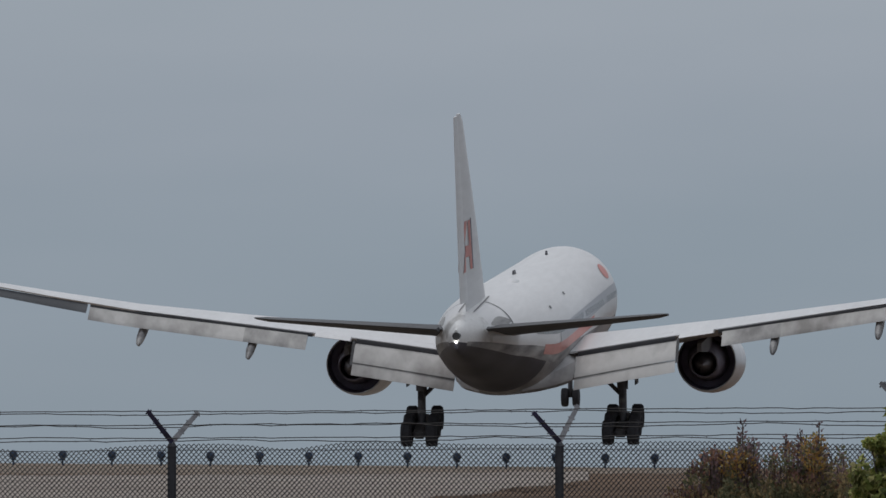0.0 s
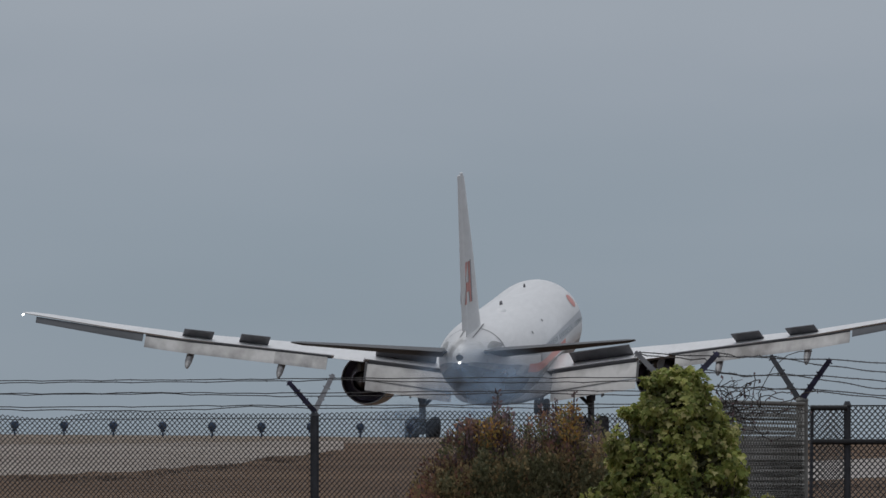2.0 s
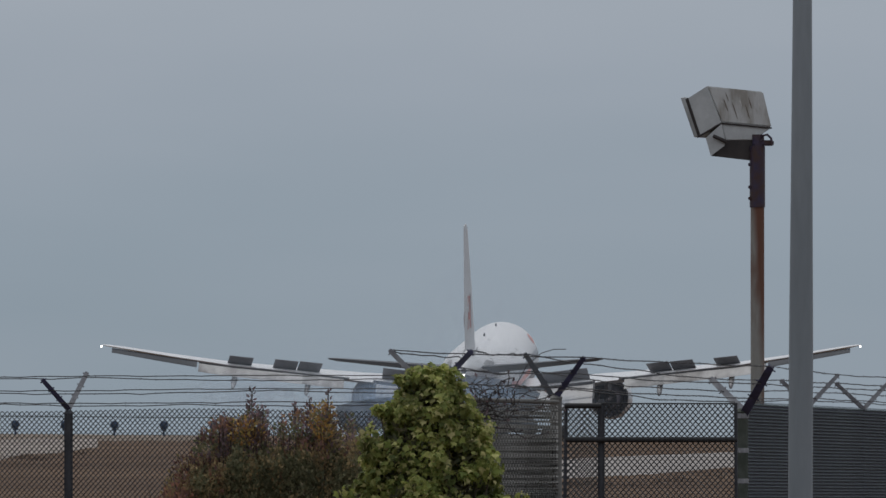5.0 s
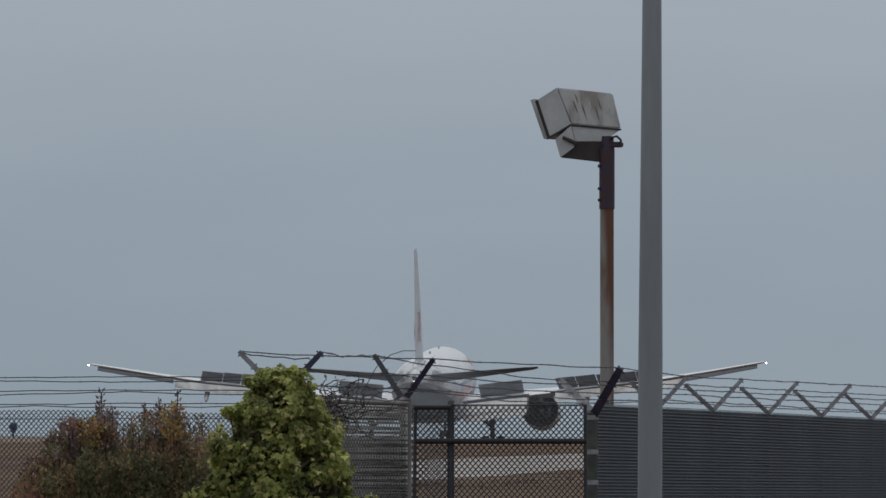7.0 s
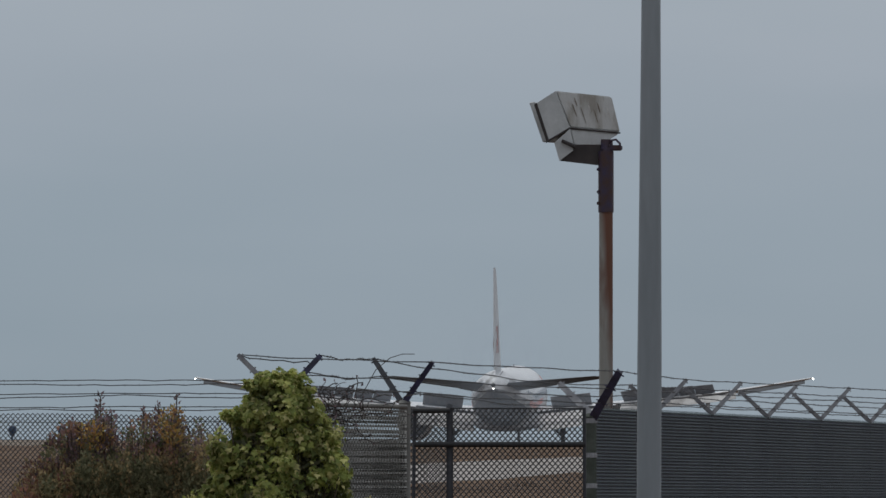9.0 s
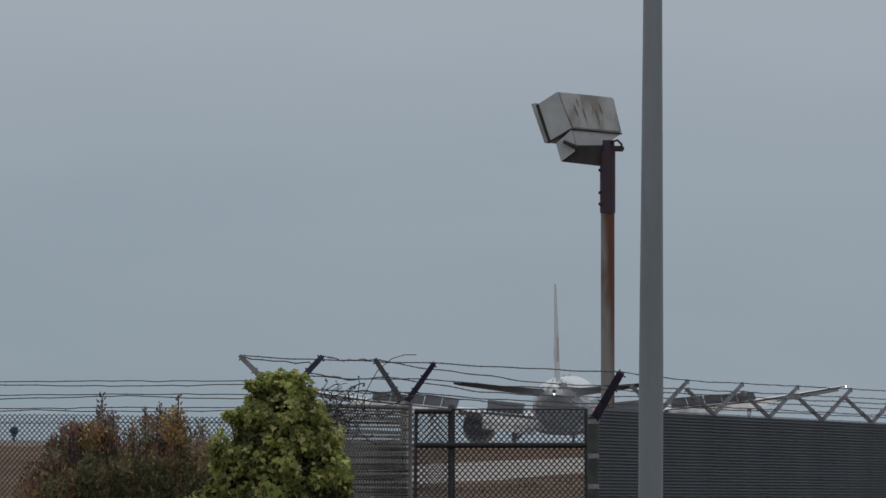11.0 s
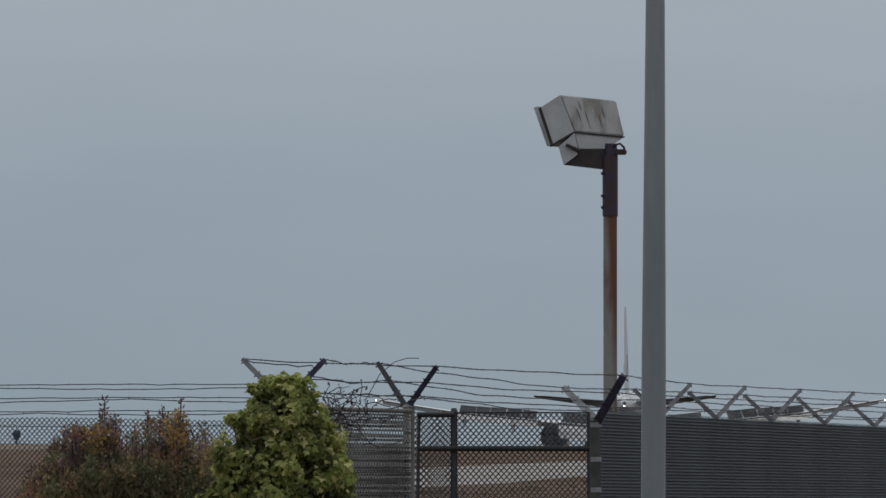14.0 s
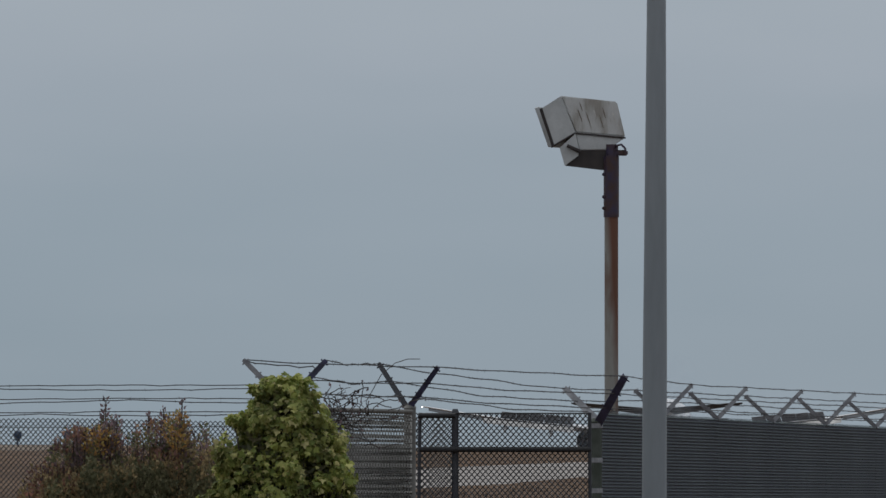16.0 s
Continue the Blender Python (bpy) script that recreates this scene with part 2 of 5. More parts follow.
# ---------------------------------------------------------------- fences
M_POST = material("dark_galvanised_steel", (0.04, 0.042, 0.05), (0.025, 0.027, 0.033), 9, 0.6, 0.1)
M_ARM = material("grey_zinc_arm", (0.30, 0.305, 0.32), (0.17, 0.17, 0.185), 14, 0.6, 0.1)
M_ARM_DARK = material("blue_black_painted_arm", (0.055, 0.055, 0.12), (0.028, 0.028, 0.05), 14, 0.5, 0.1)
M_MESH = material("tarnished_mesh_wire", (0.07, 0.07, 0.074), (0.035, 0.035, 0.038), 20, 0.6, 0.0)
M_WEATHERED = material("weathered_grey_steel", (0.20, 0.197, 0.185), (0.115, 0.113, 0.105), 8, 0.75, 0.0, stretch=(1, 1, 0.3))
M_BARB = material("rusty_barbed_wire", (0.036, 0.035, 0.038), (0.024, 0.022, 0.022), 20, 0.65, 0.3)
M_SLAT = material("dark_grey_green_plastic_slat", (0.102, 0.126, 0.133), (0.066, 0.084, 0.091), 2.5, 0.7, 0, island=0.0, spec=0.12)
M_RAIL = material("black_painted_rail", (0.018, 0.018, 0.02), None, 8, 0.7)
M_SLAT_PALE = material("faded_grey_plastic_slat", (0.47, 0.47, 0.45), (0.30, 0.30, 0.28), 3.0, 0.65)
M_NET = material("grey_weathered_net", (0.27, 0.27, 0.255), (0.17, 0.17, 0.16), 5.0, 0.85)
M_GREENPOST = material("mossy_grey_post", (0.075, 0.085, 0.072), (0.04, 0.05, 0.038), 10, 0.75, 0.0)
M_POLE = material("grey_painted_steel", (0.265, 0.29, 0.31), (0.215, 0.24, 0.26), 3, 0.5, 0.1, stretch=(1, 1, 0.15))


def chain_link(origin, along, width, top, foot, cell, rise, r, dip=None):
    """Woven wire: zigzag wires hooked into one another, in one mesh."""
    w, n = cell / 2, int(width / (cell / 2))
    verts, faces = [], []
    side = Vector((along.y, -along.x, 0))
    k_max = int((top - foot) / (rise / 2))
    tri = [(math.cos(a), math.sin(a)) for a in (0.5, 2.6, 4.7)]
    for i in range(n):
        start = len(verts)
        lower = dip((i + 0.5) * w) if dip else 0.0
        for k in range(k_max + 1):
            odd = (k + i) % 2
            s = i * w + (w + 0.0012 if odd else -0.0012)
            z = top - lower * max(0, 1 - k / 60) - k * rise / 2
            c = origin + along * s + side * (0.003 if odd else -0.003)
            for p, q in tri:
                verts.append((c.x + along.x * p * r * 1.2 + side.x * q * r, c.y + along.y * p * r * 1.2 + side.y * q * r, z))
        for k in range(k_max):
            a, b = start + 3 * k, start + 3 * k + 3
            for j in range(3):
                faces.append((a + j, a + (j + 1) % 3, b + (j + 1) % 3, b + j))
    me = bpy.data.meshes.new("mesh_wire")
    me.from_pydata(verts, [], faces)
    me.materials.append(M_MESH)
    return me


def barbed(points, r=0.0026, sag=0.0, seed=0, wiggle=0.008, barbs=True, parent=None):
    """A twisted strand through the given places, with barbs."""
    rnd = random.Random(seed)
    pts = []
    for a, b in zip(points, points[1:]):
        a, b = Vector(a), Vector(b)
        n = max(6, int((b - a).length / 0.12))
        ph = rnd.uniform(0, 6)
        for i in range(n):
            k = i / n
            p = a.lerp(b, k)
            p.z += -sag * 4 * k * (1 - k) + wiggle * (math.sin(k * 9 + ph) * 0.6 + math.sin(k * 23 + ph * 2) * 0.4) * math.sin(math.pi * k)
            pts.append(p)
    pts.append(Vector(points[-1]))
    bm = pipe(pts, r, 4)
    if barbs:
        for p in pts[1:-1:1]:
            if rnd.random() < 0.8:
                d = Vector((rnd.uniform(-1, 1), rnd.uniform(-0.4, 0.4), rnd.uniform(-1, 1))).normalized() * 0.011
                tube(p - d, p + d, 0.0022, 0.0014, 3, bm)
    return part("barbed_wire", bm, M_BARB, parent)


def flat_arm(a, b, w, t, mat, parent, label=""):
    """A pressed steel arm from a up to b, with a rolled lip and a small end hook."""
    a, b = Vector(a), Vector(b)
    z = (b - a).normalized()
    y = Vector((0, 1, 0))
    x = y.cross(z).normalized()
    y = z.cross(x)
    prof = [(-w / 2, -t / 2), (w / 2, -t / 2), (w / 2, t / 2), (w * 0.3, t / 2), (w * 0.22, t * 0.15), (-w * 0.22, t * 0.15), (-w * 0.3, t / 2), (-w / 2, t / 2)]
    bm = loft([[p + x * i * s + y * j * s for i, j in prof] for p, s in ((a, 1.0), (a.lerp(b, 0.9), 0.85), (b, 0.7))])
    for k in (0.35, 0.65, 0.95):
        c = a.lerp(b, k)
        tube(c - x * w * 0.7, c + x * w * 0.7, 0.006, 0.006, 5, bm)
    return part("arm", bm, mat, parent, label)


def post_at(u, v, d, r, parent, mat=M_POST, cap=True, label=""):
    top = spot(u, v, d)
    bm = tube((top.x, top.y, 0), top, r, r, 14)
    if cap:
        tube(top, top + Vector((0, 0, 0.03)), r * 1.18, r * 0.7, 14, bm)
    return part("post", bm, mat, parent, label, True)


D1 = 104.0
fence = thing("chain_link_fence", "dark steel chain-link fence with angled arms and barbed wire", "fence")
for i, u in enumerate((-1523, -835, -147, 541)):
    post_at(u, 741, D1, 0.037, fence)
    tl, tr = ((-47, 680), (33, 668)) if i != 1 else ((-44, 677), (47, 680))
    if i == 3:
        continue  # the last post stands in the shrub and carries no arms
    apex = spot(u, 733, D1)
    flat_arm(apex, spot(u + tl[0], tl[1], D1 - 0.15), 0.045, 0.03, M_ARM_DARK, fence, "dark pressed-steel arm")
    flat_arm(apex, spot(u + tr[0], tr[1], D1 + 0.15), 0.045, 0.03, M_ARM, fence, "grey pressed-steel arm")
x0 = spot(-1660, 735, D1).x
dips = lambda s: 0.085 * math.exp(-((s - 2.8) / 0.6) ** 2) + 0.06 * math.exp(-((s - 4.9) / 0.35) ** 2) + 0.012 * math.sin(s * 2.1)
me = chain_link(Vector((x0, D1 + 0.05, 0)), Vector((1, 0, 0)), spot(560, 735, D1).x - x0, spot(0, 734, D1).z, 0.04, 0.0414, 0.046, 0.0046, dips)
mw = new("mesh_wire", me)
mw.parent = fence
tagged(mw, "woven wire mesh", kind="stuff")
for j, (v0, sg) in enumerate(((678, 0.012), (684, 0.03), (702, 0.01), (707, 0.03), (725, 0.012), (731, 0.035))):
    wr = random.Random(60 + j)
    pts = []
    for k in range(15):
        u = -1700 + 2241 * k / 14
        # the lower strand of each pair wanders, and meets its neighbour here and there
        stray = wr.uniform(-5.5, 3.5) if j % 2 else wr.uniform(-1.2, 1.2)
        pts.append(spot(u, v0 + 4 - 10 * k / 14 + stray, D1 + (0.12 if j % 2 else -0.12)))
    barbed(pts, 0.004, sg * 0.15, j, 0.007, True, fence)
barbed([spot(-1700, 749, D1), spot(560, 746, D1)], 0.003, 0.0, 40, 0.01, False, fence)

# the gate bay: two posts with arms, a slatted wing beside it, and the meshed leaf
gate = thing("chain_link_gate", "black-framed chain-link gate between two armed steel posts", "gate")
GA, GB = spot(722, 712, 93.0), spot(1046, 733, 103.0)
post_at(716, 714, 93.0, 0.046, gate, M_WEATHERED, True, "weathered grey steel gate post")
post_at(1046, 738, 103.0, 0.048, gate, M_GREENPOST, True, "mossy grey-green gate post")
post_at(796, 722, 98.0, 0.028, gate)
flat_arm(spot(713, 716, 93.0), spot(661, 635, 93.2), 0.044, 0.035, M_POST, gate)
flat_arm(spot(713, 716, 93.0), spot(766, 641, 92.8), 0.045, 0.035, M_ARM_DARK, gate)
flat_arm(spot(1050, 738, 103.0), spot(990, 679, 103.3), 0.06, 0.04, M_ARM, gate)
flat_arm(spot(1048, 742, 103.0), spot(1097, 657, 102.6), 0.075, 0.05, M_ARM_DARK, gate)
g0, g1 = spot(727, 722, 98.0), spot(1036, 722, 98.0)
me = chain_link(Vector((g0.x, 98.0, 0)), Vector((1, 0, 0)), g1.x - g0.x, g0.z, 0.05, 0.044, 0.049, 0.0060)
mw = new("mesh_wire", me)
mw.parent = gate
tagged(mw, "coarse woven wire mesh", kind="stuff")
part("rail", tube(spot(733, 787, 97.95), spot(1036, 787, 97.95), 0.023, 0.023, 10), M_RAIL, gate, "", True)
part("rail", tube(spot(731, 727, 97.9), spot(796, 727, 97.9), 0.022, 0.022, 10), M_RAIL, gate, "", True)
part("rail", tube(spot(796, 723, 97.97), spot(1036, 723, 97.97), 0.005, 0.005, 8), M_RAIL, gate, "thin tension wire along the mesh top", True)
g2 = spot(796, 722, 98.5)
me = chain_link(Vector((g0.x, 98.5, 0)), Vector((1, 0, 0)), g2.x - g0.x, g0.z - 0.03, 0.05, 0.050, 0.051, 0.0042)
me.materials[0] = M_WEATHERED
mw = new("mesh_wire", me)
mw.parent = gate
tagged(mw, "second layer of woven wire mesh behind the narrow leaf", kind="stuff")
part("frame_upright", tube(spot(734, 722, 97.95), Vector((g0.x, 97.95, 0.05)), 0.014), M_POST, gate, "", True)
part("frame_upright", tube(spot(1034, 722, 97.95), Vector((g1.x, 97.95, 0.05)), 0.014), M_POST, gate, "", True)
part("rail", tube(Vector((g0.x, 97.95, 0.08)), Vector((g1.x, 97.95, 0.08)), 0.018), M_POST, gate, "", True)
for v in (745, 806, 860):
    part("band", turned([(-0.02, 0.052), (0.02, 0.052)], 14, "z"), M_ARM, gate, "grey clamp band").location = spot(1046, v, 103.0)
# strands over the gate, from the first armed post to the corner post
V1L, V1R, V2L, V2R, V3L, V3R = spot(421, 628, 89), spot(568, 629, 89), spot(661, 635, 93.2), spot(766, 641, 92.8), spot(990, 679, 103.3), spot(1097, 657, 102.6)
barbed([V1L, spot(540, 640, 89), V1R], 0.0042, 0.02, 50, 0.02, True, gate)
for k, (sg, sd) in zip((1.0, 0.62, 0.3), ((0.03, 51), (0.05, 52), (0.04, 53))):
    lo1, lo2, lo3 = spot(497, 705, 89), spot(713, 716, 93), spot(1050, 738, 103)
    barbed([lo1.lerp(V1R, k), lo2.lerp(V2L, k), lo3.lerp(V3L, k)], 0.004, sg * 0.6, sd, 0.012, True, gate)
    barbed([lo1.lerp(V1L, k), lo2.lerp(V2R, k), lo3.lerp(V3R, k)], 0.004, sg * 0.35, sd + 10, 0.007, True, gate)

# slatted wing next to the shrub
wing_fence = thing("slatted_fence", "short fence bay with grey horizontal plastic slats and dead vine", "fence")
s0, s1 = spot(560, 719, 91.5), spot(719, 717, 92.95)
n_slat = 0
z = s0.z
slat = box((1.0, 0.008, 0.0158), (0.5, 0, 0))
slat_ob = part("slat", slat, M_SLAT_PALE, wing_fence)
slat_me = slat_ob.data
span = Vector((s1.x - s0.x, s1.y - s0.y, 0))
rnd = random.Random(5)
while z > 0.06:
    if n_slat:
        slat_ob = new("slat", slat_me)
        slat_ob.parent = wing_fence
    slat_ob.matrix_basis = Matrix.Translation((s0.x, s0.y, z)) @ Matrix.Rotation(math.atan2(span.y, span.x), 4, "Z") @ Matrix.Rotation(rnd.uniform(-0.012, 0.012), 4, "Y") @ Matrix.Diagonal((span.length, 1, 1, 1))
    z -= 0.0185 if n_slat > 12 else 0.0205
    n_slat += 1
me = chain_link(Vector((s0.x, s0.y - 0.03, 0)), span.normalized(), span.length, s0.z + 0.02, 0.05, 0.05, 0.052, 0.0032)
me.materials[0] = M_WEATHERED
mw = new("mesh_wire", me)
mw.parent = wing_fence
tagged(mw, kind="stuff")
part("top_rail", tube((s0.x, s0.y - 0.03, s0.z + 0.012), (s1.x, s1.y - 0.03, s0.z + 0.006), 0.016, 0.016, 10), M_WEATHERED, wing_fence, "", True)
part("backing", box((span.length, 0.004, 2.0), (span.length / 2, 0.05, 0)), M_NET, wing_fence, "dark weathered backing net").matrix_basis = Matrix.Translation((s0.x, s0.y, 1.06)) @ Matrix.Rotation(math.atan2(span.y, span.x), 4, "Z")
post_at(497, 705, 89, 0.04, wing_fence)
flat_arm(spot(497, 705, 89), V1L, 0.042, 0.03, M_ARM, wing_fence)
flat_arm(spot(497, 705, 89), V1R, 0.046, 0.03, M_ARM_DARK, wing_fence)

# receding privacy fence
RA, RB = Vector((spot(1054, 722, 103.4).x, 103.4, 0)), Vector((spot(1590, 749, 124.0).x, 124.0, 0))
ZTOP = spot(1054, 722, 103.4).z
run = RB - RA
apexes = [1163, 1260, 1358, 1452, 1540, 1625]


def along_at(u):
    """Distance share along the run where it shows at u."""
    lo, hi = 0.0, 1.4
    for _ in range(40):
        k = (lo + hi) / 2
        p = RA + run * k
        if 784 + p.x / p.y * F < u:
            lo = k
        else:
            hi = k
    return lo


ks = [0.0] + [along_at(u) for u in apexes]
slat_r = None
prev_tips = None
bays = []
for bi, (ka, kb) in enumerate(zip(ks, ks[1:])):
    bay = thing("privacy_fence_bay", "dark grey horizontally slatted fence bay with barbed-wire arms", "fence", "privacy fence bays")
    bays.append(bay)
    a, b = RA + run * ka, RA + run * kb
    seg = b - a
    yaw = math.atan2(seg.y, seg.x)
    if slat_r is None:
        ob = part("slat", loft([[(x, -0.008, 0), (x, -0.004, 0.0068), (x, 0.004, 0.0068), (x, 0.004, -0.0068), (x, -0.004, -0.0068)] for x in (0, 1)]), M_SLAT, bay)
        slat_r = ob.data
    z, n = ZTOP - 0.014, 0
    while z > 0.05:
        if not (bi == 0 and n == 0):
            ob = new("slat", slat_r)
            ob.parent = bay
        ob.matrix_basis = Matrix.Translation((a.x, a.y, z)) @ Matrix.Rotation(yaw, 4, "Z") @ Matrix.Rotation(rnd.uniform(-0.0007, 0.0007), 4, "Y") @ Matrix.Diagonal((seg.length, 1, 1, 1))
        z -= 0.0275
        n += 1
    part("backing", box((seg.length, 0.004, ZTOP - 0.04), (seg.length / 2, 0, 0)), M_ARM_DARK, bay, "dark backing net").matrix_basis = Matrix.Translation((a.x - 0.02, a.y, ZTOP / 2)) @ Matrix.Rotation(yaw, 4, "Z")
    me = chain_link(Vector((a.x, a.y, 0)) + Vector((-seg.y, seg.x, 0)).normalized() * 0.02, seg.normalized(), seg.length, ZTOP + 0.01, 0.05, 0.06, 0.055, 0.002)
    me.materials[0] = M_SLAT
    mw = new("mesh_wire", me)
    mw.parent = bay
    tagged(mw, "thin dark mesh over the slats", kind="stuff")
    p = Vector((b.x, b.y, ZTOP))
    part("post", tube((p.x - 0.06, p.y, 0), p - Vector((0.06, 0, 0.01)), 0.04, 0.04, 12), M_RAIL, bay, "", True)
    dd = p.y / F
    L, R = p + Vector((-50 * dd, -0.1, 46 * dd)), p + Vector((53 * dd, 0.1, 56 * dd))
    flat_arm(p, L, 0.04, 0.03, M_ARM, bay)
    flat_arm(p, R, 0.04, 0.03, M_ARM, bay)
    if prev_tips is None:
        prev_tips = (GB, V3L, V3R)
    q, ql, qr = prev_tips
    for k in (1.0, 0.6, 0.25):
        barbed([q.lerp(ql, k), p.lerp(L, k)], 0.0038, 0.006, 70 + bi * 9 + int(k * 5), 0.004, True, bay)
        barbed([q.lerp(qr, k), p.lerp(R, k)], 0.0038, 0.006, 170 + bi * 9 + int(k * 5), 0.004, True, bay)
    prev_tips = (p, L, R)

# ---------------------------------------------------------------- poles and the floodlight
DP = 86.0
pb = spot(1146.5, 882, DP)
bm = turned([(0, 0.16), (0.02, 0.16), (0.02, 0.0865), (2.6, 0.0845), (5.0, 0.067), (9.0, 0.05), (9.05, 0.02)], 24, "z")
pole = part("light_pole", bm, M_POLE, None, "tall tapered grey painted steel pole", True)
tagged(pole, "tall tapered grey painted steel pole behind the road", "pole")
pole.matrix_basis = Matrix.Translation((pb.x, DP, 0)) @ Matrix.Rotation(0.0045, 4, "Y")

M_RUST = material("rusted_painted_post", (0.28, 0.27, 0.245), (0.17, 0.10, 0.075), 5, 0.75, 0.1, 0.2, 40, stretch=(1.0, 1.0, 0.25), low=0.36, high=0.54)
rt = M_RUST.node_tree
r_b = rt.nodes["Principled BSDF"]
r_co = rt.nodes.new("ShaderNodeTexCoord")
r_sep = rt.nodes.new("ShaderNodeSeparateXYZ")
r_n = rt.nodes.new("ShaderNodeTexNoise")
r_n.inputs["Scale"].default_value = 7.0
r_mp = rt.nodes.new("ShaderNodeMapping")
r_mp.inputs["Scale"].default_value = (1, 1, 0.2)
r_add = rt.nodes.new("ShaderNodeMath")
r_add.operation = "MULTIPLY_ADD"
r_rng = rt.nodes.new("ShaderNodeMapRange")
r_mix = rt.nodes.new("ShaderNodeMix")
r_mix.data_type = "RGBA"
rt.links.new(r_co.outputs["Object"], r_sep.inputs[0])
rt.links.new(r_co.outputs["Object"], r_mp.inputs[0])
rt.links.new(r_mp.outputs[0], r_n.inputs["Vector"])
rt.links.new(r_n.outputs["Fac"], r_add.inputs[0])
r_add.inputs[1].default_value = 1.6
r_side = rt.nodes.new("ShaderNodeMath")
r_side.operation = "MULTIPLY_ADD"
r_side.inputs[1].default_value = 16.0
r_off = rt.nodes.new("ShaderNodeMath")
r_off.operation = "SUBTRACT"
r_off.inputs[1].default_value = (1072.5 - 784) / F * 112.0
rt.links.new(r_sep.outputs["X"], r_off.inputs[0])
rt.links.new(r_off.outputs[0], r_side.inputs[0])
rt.links.new(r_sep.outputs["Z"], r_side.inputs[2])
rt.links.new(r_side.outputs[0], r_add.inputs[2])
r_rng.inputs[1].default_value, r_rng.inputs[2].default_value = 3.9, 4.9
rt.links.new(r_add.outputs[0], r_rng.inputs[0])
rt.links.new(r_rng.outputs[0], r_mix.inputs[0])
r_old = r_b.inputs["Base Color"].links[0].from_socket
rt.links.new(r_old, r_mix.inputs[6])
r_mix.inputs[7].default_value = (0.145, 0.062, 0.038, 1)
rt.links.new(r_mix.outputs[2], r_b.inputs["Base Color"])
M_SLEEVE = material("dark_oily_sleeve", (0.042, 0.032, 0.07), (0.06, 0.03, 0.025), 12, 0.5, 0.2)
M_HEAD = material("weathered_lamp_housing", (0.52, 0.52, 0.51), (0.32, 0.30, 0.27), 6, 0.6, 0.1, 0.15, 30, stretch=(1.6, 1.6, 0.5), low=0.38, high=0.56)
M_HEADSIDE = material("pale_lamp_casting", (0.54, 0.55, 0.55), (0.43, 0.44, 0.44), 5, 0.55, 0.1)
M_UNDER = material("dark_lamp_underside", (0.05, 0.04, 0.038), (0.03, 0.025, 0.025), 8, 0.75)

DL = 112.0
lamp = thing("floodlight", "weathered grey boxy floodlight on a rusty steel post", "lamp")
lp = spot(1072.5, 700, DL)
part("post", tube((lp.x, DL, 0), spot(1072.5, 372, DL), 0.062, 0.062, 16), M_RUST, lamp, "grey paint rusting to orange-brown", True)
bm = tube(spot(1072.5, 376, DL), spot(1072.5, 268, DL), 0.07, 0.07, 16)
for v in (360, 300, 340):
    box((0.03, 0.03, 0.03), spot(1059, v, DL - 0.03), 0.006, bm)
tube(spot(1074, 270, DL), spot(1074, 247, DL), 0.058, 0.055, 14, bm)
sleeve = part("sleeve", bm, M_SLEEVE, lamp, "dark stained sleeve", True)


def solid(near, far, dn=0.0, df=0.55):
    return loft([[spot(u, v, DL + dn) for u, v in near], [spot(u, v, DL + df) for u, v in far]])


# housing: sloped back face towards the road, front rim beyond to the side
hb = solid([(983, 160.5), (1083, 171), (1098, 234), (1009, 226)], [(954, 183), (1050, 190), (1064, 246), (967, 252)])
bmesh.ops.bevel(hb, geom=hb.edges, offset=0.012, segments=2, affect="EDGES")
part("housing", hb, M_HEAD, lamp, "streaked grey metal housing", True)
rnd = random.Random(8)
M_DROP = material("pale_bird_lime", (0.62, 0.61, 0.58), (0.45, 0.44, 0.42), 20, 0.8)
M_STAIN = material("brown_rust_stain", (0.22, 0.18, 0.15), (0.16, 0.13, 0.10), 20, 0.85)


def on_face(a, b, lift):
    """A place on the housing's rear face, a across and b down, from 0 to 1."""
    tl, tr, br, bl = [spot(u, v, DL) for u, v in ((983, 160.5), (1083, 171), (1098, 234), (1009, 226))]
    return tl.lerp(tr, a).lerp(bl.lerp(br, a), b) - Vector((0, lift, 0))


for a, b, w, h, mat in ((0.17, 0.22, 0.03, 0.25, M_DROP), (0.22, 0.3, 0.025, 0.4, M_STAIN), (0.36, 0.35, 0.02, 0.5, M_STAIN), (0.52, 0.3, 0.025, 0.2, M_DROP), (0.6, 0.4, 0.02, 0.42, M_STAIN),
                        (0.78, 0.45, 0.025, 0.22, M_DROP), (0.86, 0.3, 0.03, 0.42, M_DROP), (0.7, 0.2, 0.022, 0.35, M_STAIN), (0.3, 0.12, 0.02, 0.28, M_STAIN), (0.9, 0.62, 0.025, 0.2, M_DROP)):
    out = []
    for i in range(10):
        g = 2 * math.pi * i / 10
        rr = rnd.uniform(0.75, 1.1)
        out.append((a + w * 0.5 * math.cos(g) * rr, b + h * 0.5 + h * 0.5 * math.sin(g) * rr))
    part("streak", loft([[on_face(x, y, 0.004) for x, y in out], [on_face(x, y, 0.006) for x, y in out]]), mat, lamp)
rim = solid([(936, 182), (944, 180), (968, 251), (960, 252)], [(1030, 196), (1036, 196), (1050, 256), (1044, 257)], 0.3, 0.75)
bmesh.ops.bevel(rim, geom=rim.edges, offset=0.005, segments=1, affect="EDGES")
part("front_rim", rim, M_HEADSIDE, lamp, "pale front rim")
side = solid([(946, 185), (983, 161.5), (1008, 226), (966, 250)], [(990, 190), (1020, 180), (1030, 230), (1000, 248)], -0.012, 0.3)
part("side_plate", side, M_HEADSIDE, lamp, "pale side casting")
